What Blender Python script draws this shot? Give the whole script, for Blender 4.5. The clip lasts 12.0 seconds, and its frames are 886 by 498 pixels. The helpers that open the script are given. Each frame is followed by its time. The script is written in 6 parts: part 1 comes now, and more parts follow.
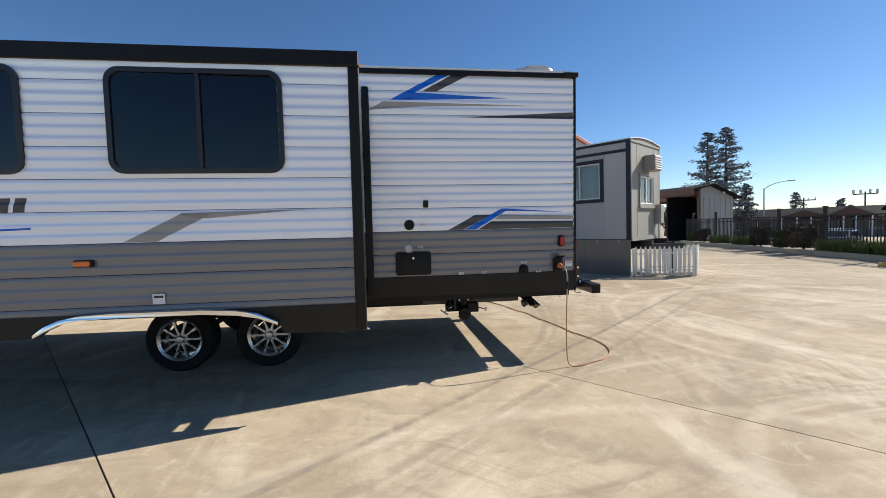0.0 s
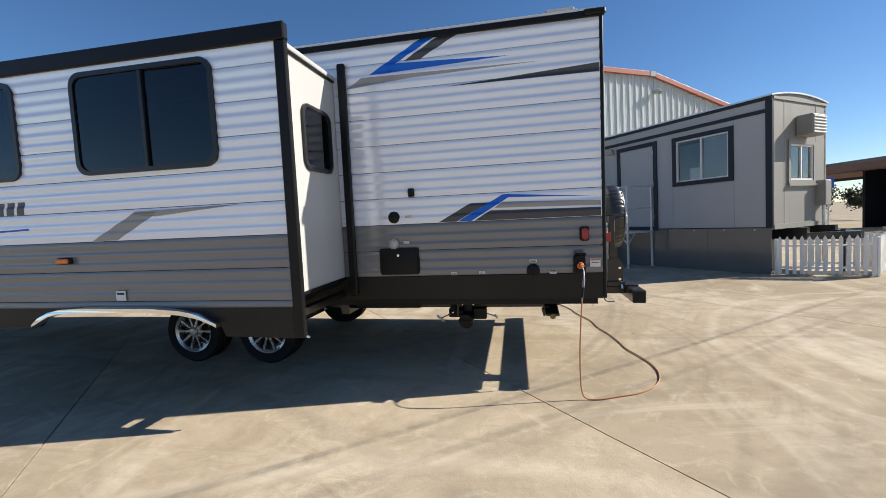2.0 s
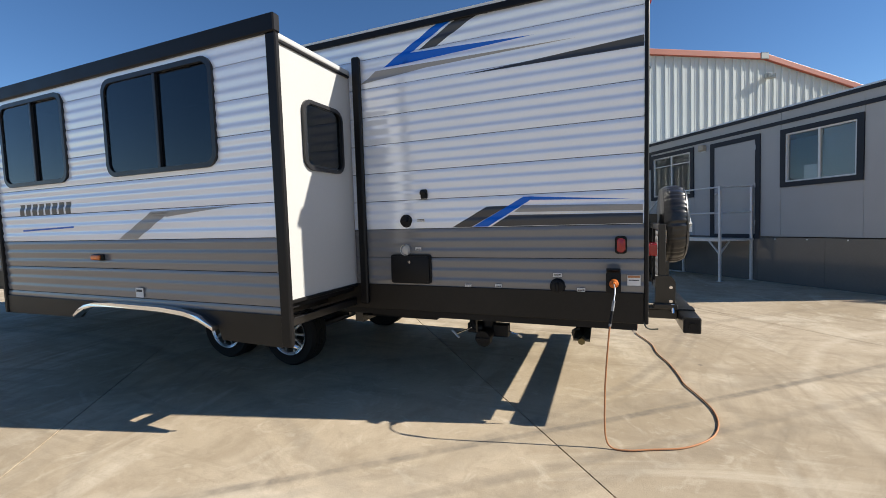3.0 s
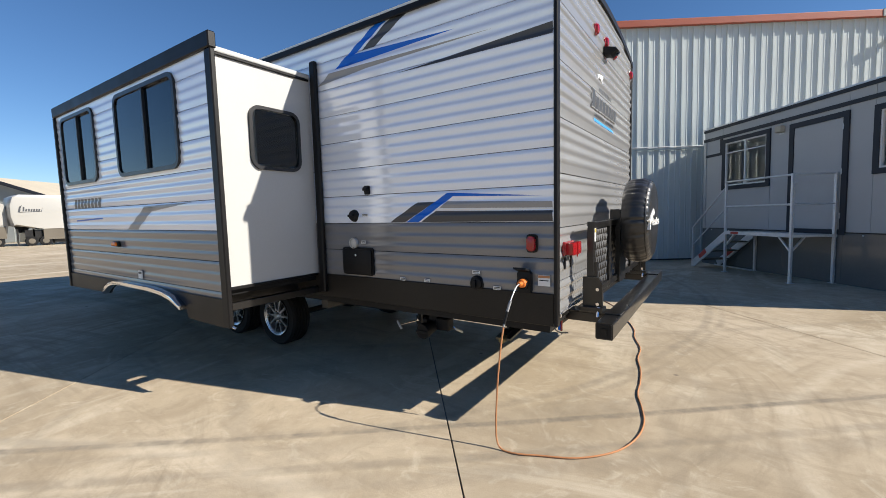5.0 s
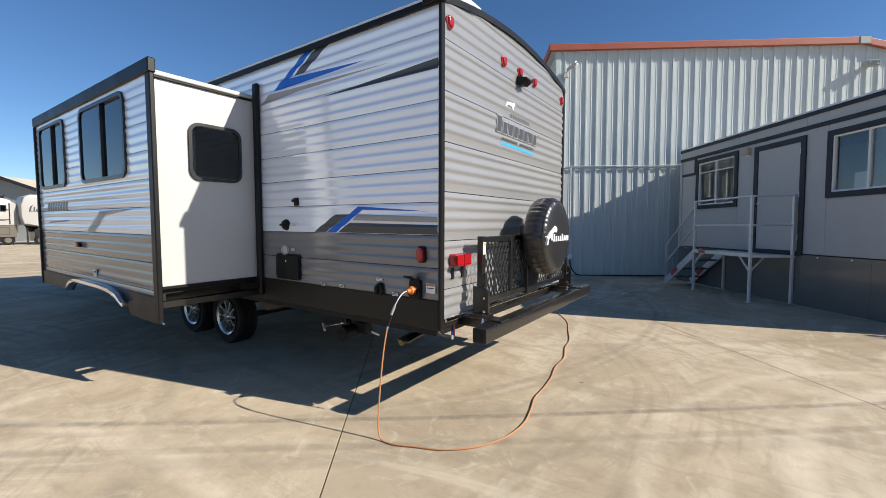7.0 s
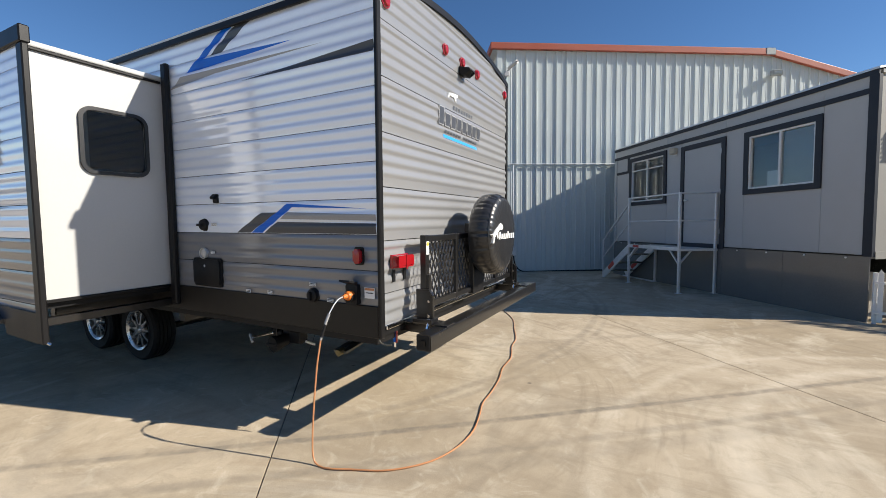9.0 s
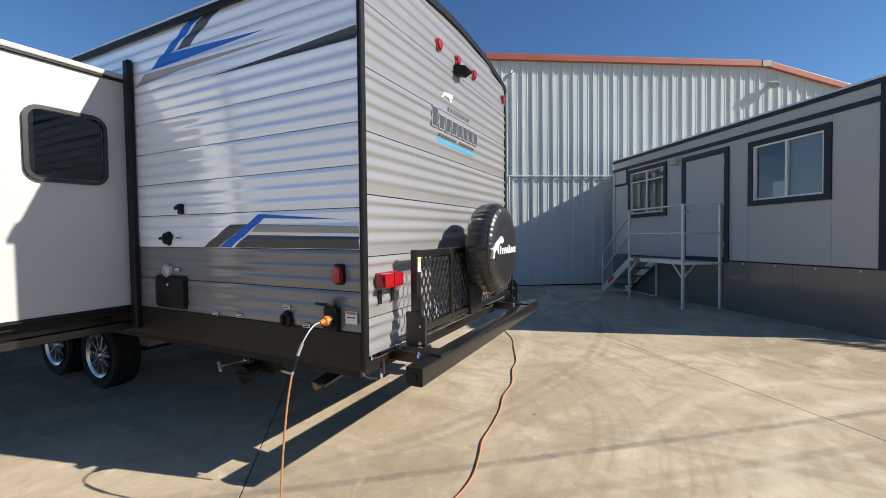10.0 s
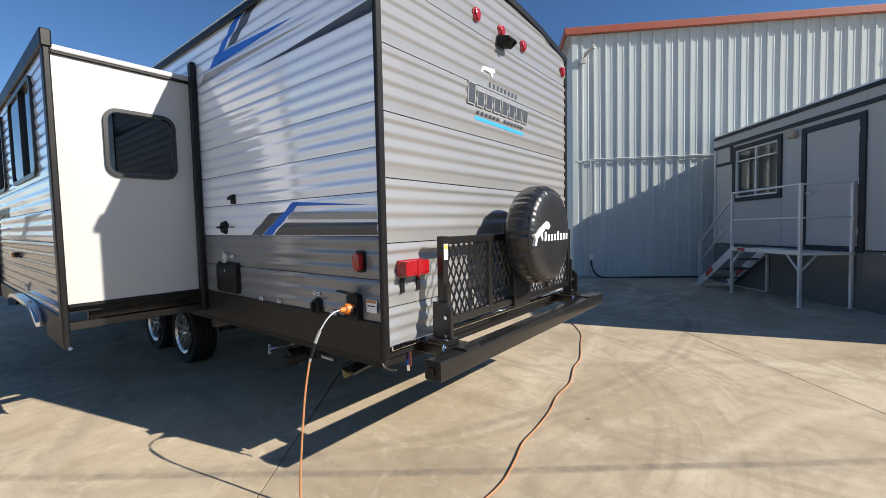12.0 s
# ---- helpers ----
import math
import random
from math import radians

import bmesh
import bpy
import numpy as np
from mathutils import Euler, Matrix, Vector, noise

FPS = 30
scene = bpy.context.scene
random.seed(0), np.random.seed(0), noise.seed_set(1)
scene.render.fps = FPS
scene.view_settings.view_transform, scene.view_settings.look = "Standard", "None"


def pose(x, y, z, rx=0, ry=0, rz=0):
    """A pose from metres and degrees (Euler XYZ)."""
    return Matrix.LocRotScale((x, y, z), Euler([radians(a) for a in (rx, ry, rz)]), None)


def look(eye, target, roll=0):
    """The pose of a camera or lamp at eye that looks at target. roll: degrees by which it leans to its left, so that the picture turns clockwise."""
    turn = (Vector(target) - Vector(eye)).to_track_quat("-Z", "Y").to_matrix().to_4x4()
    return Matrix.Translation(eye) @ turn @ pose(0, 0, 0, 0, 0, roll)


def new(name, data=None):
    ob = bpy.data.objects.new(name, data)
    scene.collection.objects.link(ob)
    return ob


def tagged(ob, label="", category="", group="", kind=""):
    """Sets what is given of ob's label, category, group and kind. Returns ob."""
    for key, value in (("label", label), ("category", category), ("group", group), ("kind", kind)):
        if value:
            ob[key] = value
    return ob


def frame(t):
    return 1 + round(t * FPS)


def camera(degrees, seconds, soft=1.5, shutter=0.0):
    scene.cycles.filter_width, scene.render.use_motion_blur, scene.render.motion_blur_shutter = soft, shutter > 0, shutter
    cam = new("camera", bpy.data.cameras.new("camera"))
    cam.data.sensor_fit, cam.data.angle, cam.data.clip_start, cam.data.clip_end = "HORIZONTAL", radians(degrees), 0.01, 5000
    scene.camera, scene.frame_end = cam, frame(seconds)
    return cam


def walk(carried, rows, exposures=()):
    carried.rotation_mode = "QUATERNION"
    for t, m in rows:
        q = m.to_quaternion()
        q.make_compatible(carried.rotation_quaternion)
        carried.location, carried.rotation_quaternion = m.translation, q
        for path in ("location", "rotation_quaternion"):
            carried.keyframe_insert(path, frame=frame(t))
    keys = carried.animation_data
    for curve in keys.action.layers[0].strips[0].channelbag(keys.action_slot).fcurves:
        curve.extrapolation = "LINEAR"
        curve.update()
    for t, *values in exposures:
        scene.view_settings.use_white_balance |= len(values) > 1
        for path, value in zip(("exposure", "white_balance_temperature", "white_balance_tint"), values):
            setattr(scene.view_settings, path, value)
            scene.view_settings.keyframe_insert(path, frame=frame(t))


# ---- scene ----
cam = camera(93.6, 12.0, soft=0.8)
PATH = [
    (0, (-0.118, -0.042, 1.427), (0.142, 1.938, 1.321), -1.9),
    (0.5, (0.253, 0.169, 1.449), (0.328, 2.165, 1.349), -2.1),
    (1, (0.654, 0.241, 1.425), (0.561, 2.236, 1.315), -2.6),
    (1.5, (0.956, 0.34, 1.416), (0.726, 2.324, 1.3), -3.1),
    (2, (1.204, 0.631, 1.388), (0.829, 2.591, 1.262), -3.1),
    (2.5, (1.408, 0.924, 1.427), (0.851, 2.841, 1.32), -2.6),
    (2.7, (1.5, 1.029, 1.415), (0.858, 2.92, 1.31), -2.4),
    (4.3, (2.369, 1.449, 1.393), (1.339, 3.156, 1.242), -1.0),
    (4.5, (2.479, 1.535, 1.395), (1.423, 3.227, 1.242), -1.2),
    (5, (2.719, 1.623, 1.422), (1.607, 3.279, 1.27), -1.6),
    (5.5, (2.988, 1.618, 1.411), (1.83, 3.242, 1.27), -1.7),
    (6, (3.228, 1.666, 1.419), (2.053, 3.278, 1.284), -1.1),
    (6.5, (3.463, 1.794, 1.427), (2.293, 3.412, 1.305), -0.3),
    (7, (3.524, 1.823, 1.427), (2.381, 3.461, 1.326), -0.0),
    (9, (3.429, 2.027, 1.429), (2.509, 3.799, 1.317), -0.6),
    (9.5, (3.297, 2.217, 1.435), (2.419, 4.013, 1.361), -0.7),
    (10, (3.268, 2.353, 1.431), (2.369, 4.139, 1.381), -0.7),
    (10.5, (3.301, 2.562, 1.433), (2.324, 4.307, 1.4), -0.7),
    (11, (3.341, 2.698, 1.435), (2.263, 4.382, 1.397), -0.6),
    (11.5, (3.379, 2.73, 1.426), (2.213, 4.354, 1.368), -0.8),
    (12, (3.462, 2.682, 1.397), (2.217, 4.245, 1.308), -1.2),
]
walk(cam, [(t, look(eye, target, roll)) for t, eye, target, roll in PATH])

# ---- light ----
SUN = Vector((1.52, 0.435, 1.0)).normalized()
world = bpy.data.worlds.new("world")
scene.world = world
world.use_nodes = True
wn = world.node_tree.nodes
sky = wn.new("ShaderNodeTexSky")
sky.sky_type, sky.sun_disc = "NISHITA", False
sky.sun_elevation = math.asin(SUN.z)
sky.sun_rotation = math.atan2(SUN.x, SUN.y)
sky.air_density, sky.dust_density, sky.ozone_density, sky.altitude = 0.9, 0.05, 3.2, 0
tone = wn.new("ShaderNodeHueSaturation")
tone.inputs["Saturation"].default_value = 1.14
world.node_tree.links.new(sky.outputs[0], tone.inputs["Color"])
tint = wn.new("ShaderNodeMix")
tint.data_type, tint.blend_type = "RGBA", "MULTIPLY"
tint.inputs["Factor"].default_value, tint.inputs["B"].default_value = 1.0, (0.94, 0.98, 1.06, 1)
world.node_tree.links.new(tone.outputs[0], tint.inputs["A"])
world.node_tree.links.new(tint.outputs["Result"], wn["Background"].inputs[0])
wn["Background"].inputs[1].default_value = 0.072
sun = new("sun", bpy.data.lights.new("sun", "SUN"))
sun.data.energy, sun.data.angle, sun.data.color = 5.0, radians(0.53), (1.0, 0.93, 0.82)
sun.matrix_world = look((0, 0, 30), Vector((0, 0, 30)) - SUN)
scene.view_settings.exposure = 0.65


# ---- materials ----
def surf(name, col, rough=0.5, metal=0.0, var=0.12, scale=3.0, fine=60.0, bump=0.0, coat=0.0, dirt=0.0, spec=0.5):
    """A paint, plastic, metal or cloth: colour that varies at two scales, uneven gloss, fine relief, dust."""
    m = bpy.data.materials.new(name)
    m.use_nodes = True
    nt = m.node_tree
    N, K = nt.nodes, nt.links
    p = N["Principled BSDF"]
    tc = N.new("ShaderNodeTexCoord")
    big, small = N.new("ShaderNodeTexNoise"), N.new("ShaderNodeTexNoise")
    for n, s in ((big, scale), (small, fine)):
        n.inputs["Scale"].default_value, n.inputs["Detail"].default_value = s, 4
        K.new(tc.outputs["Object"], n.inputs["Vector"])
    add = N.new("ShaderNodeMath")
    add.operation = "ADD"
    K.new(big.outputs["Fac"], add.inputs[0]), K.new(small.outputs["Fac"], add.inputs[1])
    ramp = N.new("ShaderNodeMapRange")
    ramp.inputs["From Min"].default_value, ramp.inputs["From Max"].default_value = 0.6, 1.4
    ramp.inputs["To Min"].default_value, ramp.inputs["To Max"].default_value = 1 - var, 1 + var
    K.new(add.outputs[0], ramp.inputs["Value"])
    mul = N.new("ShaderNodeMix")
    mul.data_type, mul.blend_type = "RGBA", "MULTIPLY"
    mul.inputs["Factor"].default_value = 1
    mul.inputs["A"].default_value = (*col, 1)
    K.new(ramp.outputs[0], mul.inputs["B"])
    out = mul.outputs["Result"]
    if dirt:
        dn = N.new("ShaderNodeTexNoise")
        dn.inputs["Scale"].default_value, dn.inputs["Detail"].default_value = 1.3, 8
        dn.inputs["Roughness"].default_value = 0.7
        K.new(tc.outputs["Object"], dn.inputs["Vector"])
        dr = N.new("ShaderNodeMapRange")
        dr.inputs["From Min"].default_value, dr.inputs["From Max"].default_value = 0.45, 0.8
        dr.inputs["To Max"].default_value = dirt
        K.new(dn.outputs["Fac"], dr.inputs["Value"])
        m3 = N.new("ShaderNodeMix")
        m3.data_type = "RGBA"
        K.new(dr.outputs[0], m3.inputs["Factor"]), K.new(out, m3.inputs["A"])
        m3.inputs["B"].default_value = (0.33, 0.29, 0.23, 1)
        out = m3.outputs["Result"]
    K.new(out, p.inputs["Base Color"])
    rr = N.new("ShaderNodeMapRange")
    rr.inputs["To Min"].default_value, rr.inputs["To Max"].default_value = max(rough * 0.75, 0.02), min(rough * 1.25, 1)
    K.new(big.outputs["Fac"], rr.inputs["Value"]), K.new(rr.outputs[0], p.inputs["Roughness"])
    p.inputs["Metallic"].default_value = metal
    p.inputs["Coat Weight"].default_value = coat
    p.inputs["Specular IOR Level"].default_value = spec
    if bump:
        b = N.new("ShaderNodeBump")
        b.inputs["Strength"].default_value, b.inputs["Distance"].default_value = 0.6, bump
        K.new(small.outputs["Fac"], b.inputs["Height"]), K.new(b.outputs[0], p.inputs["Normal"])
    return m


def glass_mat(name, tint, rough=0.0):
    m = bpy.data.materials.new(name)
    m.use_nodes = True
    p = m.node_tree.nodes["Principled BSDF"]
    p.inputs["Base Color"].default_value = (*tint, 1)
    p.inputs["Transmission Weight"].default_value, p.inputs["Roughness"].default_value, p.inputs["IOR"].default_value = 1.0, rough, 1.5
    return m


def concrete_mat():
    """Broom-finished concrete: cloudy stains, grain, scuffs, tyre tracks along straight lines and turning circles, and
    painted dimming towards +x.
    """
    m = bpy.data.materials.new("concrete")
    m.use_nodes = True
    nt = m.node_tree
    N, K = nt.nodes, nt.links
    p = N["Principled BSDF"]
    geo = N.new("ShaderNodeNewGeometry")
    pos = geo.outputs["Position"]

    def noise_at(scale, detail=5, rough=0.6, dist=0.0, stretch=None, turn=0.0):
        n = N.new("ShaderNodeTexNoise")
        n.inputs["Scale"].default_value, n.inputs["Detail"].default_value = scale, detail
        n.inputs["Roughness"].default_value, n.inputs["Distortion"].default_value = rough, dist
        if stretch:
            mp = N.new("ShaderNodeMapping")
            mp.inputs["Rotation"].default_value = (0, 0, radians(turn))
            mp.inputs["Scale"].default_value = stretch
            K.new(pos, mp.inputs["Vector"]), K.new(mp.outputs[0], n.inputs["Vector"])
        else:
            K.new(pos, n.inputs["Vector"])
        return n.outputs["Fac"]

    def rng(v, a, b, c, d):
        r = N.new("ShaderNodeMapRange")
        for k, x in zip(("From Min", "From Max", "To Min", "To Max"), (a, b, c, d)):
            r.inputs[k].default_value = x
        K.new(v, r.inputs["Value"])
        return r.outputs[0]

    def op(o, a, b=None):
        n = N.new("ShaderNodeMath")
        n.operation = o
        for i, v in enumerate((a, b)):
            if v is None:
                continue
            if isinstance(v, (int, float)):
                n.inputs[i].default_value = v
            else:
                K.new(v, n.inputs[i])
        return n.outputs[0]

    def mix(a, b, fac, how="MIX"):
        n = N.new("ShaderNodeMix")
        n.data_type, n.blend_type = "RGBA", how
        for k, v in (("A", a), ("B", b), ("Factor", fac)):
            if isinstance(v, tuple):
                n.inputs[k].default_value = (*v, 1)
            elif isinstance(v, (int, float)):
                n.inputs[k].default_value = v
            else:
                K.new(v, n.inputs[k])
        return n.outputs["Result"]

    xyz = N.new("ShaderNodeSeparateXYZ")
    K.new(pos, xyz.inputs[0])
    X, Y = xyz.outputs[0], xyz.outputs[1]
    col = mix((0.40, 0.325, 0.226), (0.53, 0.442, 0.325), rng(noise_at(0.42, 6, 0.62, 0.8), 0.36, 0.64, 0, 1))
    col = mix(col, (0.335, 0.268, 0.186), rng(noise_at(1.3, 9, 0.68, 1.4), 0.48, 0.68, 0, 0.65))
    col = mix(col, (0.62, 0.54, 0.415), rng(noise_at(0.8, 5, 0.55, 2.2, (1, 0.3, 1), 40), 0.52, 0.66, 0, 0.8))
    col = mix(col, (0.32, 0.26, 0.184), rng(noise_at(0.9, 6, 0.7, 0.6, (0.2, 1.5, 1), -39), 0.54, 0.68, 0, 0.6))
    col = mix(col, (0.305, 0.248, 0.174), rng(noise_at(1.6, 5, 0.7, 0.3, (0.12, 2.4, 1), 51), 0.56, 0.68, 0, 0.45))
    col = mix(col, (0.31, 0.254, 0.18), rng(noise_at(4.5, 8, 0.75, 1.2), 0.50, 0.66, 0, 0.4))
    col = mix(col, (0.60, 0.525, 0.405), rng(noise_at(3.2, 7, 0.7, 1.5), 0.55, 0.68, 0, 0.55))

    # Shade painted into the colour: dims the concrete towards the iron fence.
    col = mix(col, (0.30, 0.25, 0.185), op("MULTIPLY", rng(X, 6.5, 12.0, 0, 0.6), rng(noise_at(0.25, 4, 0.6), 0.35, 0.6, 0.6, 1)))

    def sweep(cx, cy, across, round_, lo, hi, k, where, r0, r1):
        """Fine scrubbing round a turning centre, between two radii and only in patches."""
        dx, dy = op("SUBTRACT", X, cx), op("SUBTRACT", Y, cy)
        rad = op("SQRT", op("ADD", op("MULTIPLY", dx, dx), op("MULTIPLY", dy, dy)))
        ang = op("ARCTAN2", dy, dx)
        v = N.new("ShaderNodeCombineXYZ")
        K.new(op("MULTIPLY", rad, across), v.inputs[0]), K.new(op("MULTIPLY", ang, round_), v.inputs[1])
        n = N.new("ShaderNodeTexNoise")
        n.inputs["Scale"].default_value, n.inputs["Detail"].default_value, n.inputs["Roughness"].default_value = 1.0, 4, 0.65
        K.new(v.outputs[0], n.inputs["Vector"])
        inside = op("MULTIPLY", rng(rad, r0, r0 + 0.5, 0, 1), rng(rad, r1 - 0.5, r1, 1, 0))
        return op("MULTIPLY", op("MULTIPLY", rng(n.outputs["Fac"], lo, hi, 0, k), rng(noise_at(where, 3, 0.5), 0.44, 0.56, 0, 1)), inside)

    col = mix(col, (0.27, 0.218, 0.152), sweep(0.4, 5.2, 9.0, 2.2, 0.50, 0.66, 0.5, 0.55, 2.0, 6.5))
    col = mix(col, (0.63, 0.55, 0.425), sweep(3.4, -1.2, 7.0, 1.8, 0.52, 0.66, 0.6, 0.6, 0.6, 5.5))
    col = mix(col, (0.28, 0.226, 0.158), sweep(7.2, 4.6, 7.0, 1.8, 0.52, 0.66, 0.32, 0.5, 0.8, 6.5))
    col = mix(col, (0.28, 0.226, 0.158), sweep(-2.8, -1.5, 8.0, 2.0, 0.52, 0.66, 0.55, 0.6, 1.0, 5.5))
    grain = noise_at(140, 3, 0.7)
    col = mix(col, rng(grain, 0.3, 0.7, 0.90, 1.08), 1.0, "MULTIPLY")
    # tyre tracks: straight (slope, offset, width, darkness) and round (centre, radius, width, darkness)
    marks = None
    wob = op("MULTIPLY", op("SUBTRACT", noise_at(0.5, 2), 0.5), 0.25)
    patch = rng(noise_at(1.4, 5, 0.7), 0.35, 0.6, 0.4, 1)
    tread = rng(noise_at(9, 3, 0.6), 0.3, 0.6, 0.4, 1)
    bands = []
    for off, w, k in ((2.28, 0.05, 0.9), (1.90, 0.06, 0.55), (1.74, 0.10, 0.35), (4.1, 0.09, 0.3), (0.6, 0.12, 0.25), (-1.0, 0.12, 0.3)):
        d = op("SUBTRACT", op("ADD", op("MULTIPLY", X, -0.626), op("MULTIPLY", Y, 0.78)), off)
        bands.append((op("ADD", d, op("MULTIPLY", wob, 0.2)), w, k))
    for cx, cy, r, w, k in ((-4.3, 8.3, 6.9, 0.07, 0.45), (-4.3, 8.3, 7.05, 0.05, 0.3), (0.3, 4.1, 2.25, 0.06, 0.25), (0.5, 4.0, 2.6, 0.10, 0.2), (7.5, -1.5, 6.6, 0.14, 0.3), (7.5, -1.5, 8.3, 0.14, 0.3), (-5.0, -6.0, 10.4, 0.12, 0.4), (-5.0, -6.0, 8.6, 0.12, 0.35), (9.0, 12.5, 7.4, 0.12, 0.12), (5.5, 3.0, 2.4, 0.1, 0.15)):
        dx, dy = op("SUBTRACT", X, cx), op("SUBTRACT", Y, cy)
        rad = op("SQRT", op("ADD", op("MULTIPLY", dx, dx), op("MULTIPLY", dy, dy)))
        bands.append((op("ADD", op("SUBTRACT", rad, r), wob), w, k))
    for d, w, k in bands:
        b = op("MULTIPLY", rng(op("ABSOLUTE", d), w * 0.35, w, k, 0), rng(X, 3.5, 7.0, 1, 0.3))
        marks = b if marks is None else op("MAXIMUM", marks, b)
    # pale scrubbed arcs left by turning wheels
    pale = None
    for cx, cy, r, w, k in ((3.2, 1.2, 1.5, 0.10, 0.5), (3.4, 1.0, 1.75, 0.07, 0.4), (6.5, 5.0, 2.6, 0.12, 0.45), (6.2, 4.8, 3.1, 0.09, 0.4), (1.0, -0.5, 3.4, 0.12, 0.4), (9.5, 8.0, 3.3, 0.14, 0.4)):
        dx, dy = op("SUBTRACT", X, cx), op("SUBTRACT", Y, cy)
        rad = op("SUBTRACT", op("SQRT", op("ADD", op("MULTIPLY", dx, dx), op("MULTIPLY", dy, dy))), r)
        b = rng(op("ABSOLUTE", op("ADD", rad, wob)), w * 0.2, w, k, 0)
        pale = b if pale is None else op("MAXIMUM", pale, b)
    col = mix(col, (0.74, 0.65, 0.51), op("MULTIPLY", op("MULTIPLY", pale, patch), tread))
    marks = op("MULTIPLY", op("MULTIPLY", marks, patch), tread)
    col = mix(col, (0.20, 0.175, 0.14), marks)
    spots = N.new("ShaderNodeTexVoronoi")
    spots.inputs["Scale"].default_value = 1.1
    K.new(pos, spots.inputs["Vector"])
    col = mix(col, (0.10, 0.085, 0.07), rng(spots.outputs["Distance"], 0.015, 0.035, 0.8, 0))
    oi = N.new("ShaderNodeObjectInfo")
    col = mix(col, rng(oi.outputs["Random"], 0, 1, 0.93, 1.06), 1.0, "MULTIPLY")
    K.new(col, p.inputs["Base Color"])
    K.new(rng(noise_at(2.5, 5), 0.3, 0.7, 0.62, 0.9), p.inputs["Roughness"])
    p.inputs["Specular IOR Level"].default_value = 0.08
    b = N.new("ShaderNodeBump")
    b.inputs["Strength"].default_value, b.inputs["Distance"].default_value = 0.35, 0.004
    K.new(op("ADD", grain, noise_at(30, 4)), b.inputs["Height"]), K.new(b.outputs[0], p.inputs["Normal"])
    return m


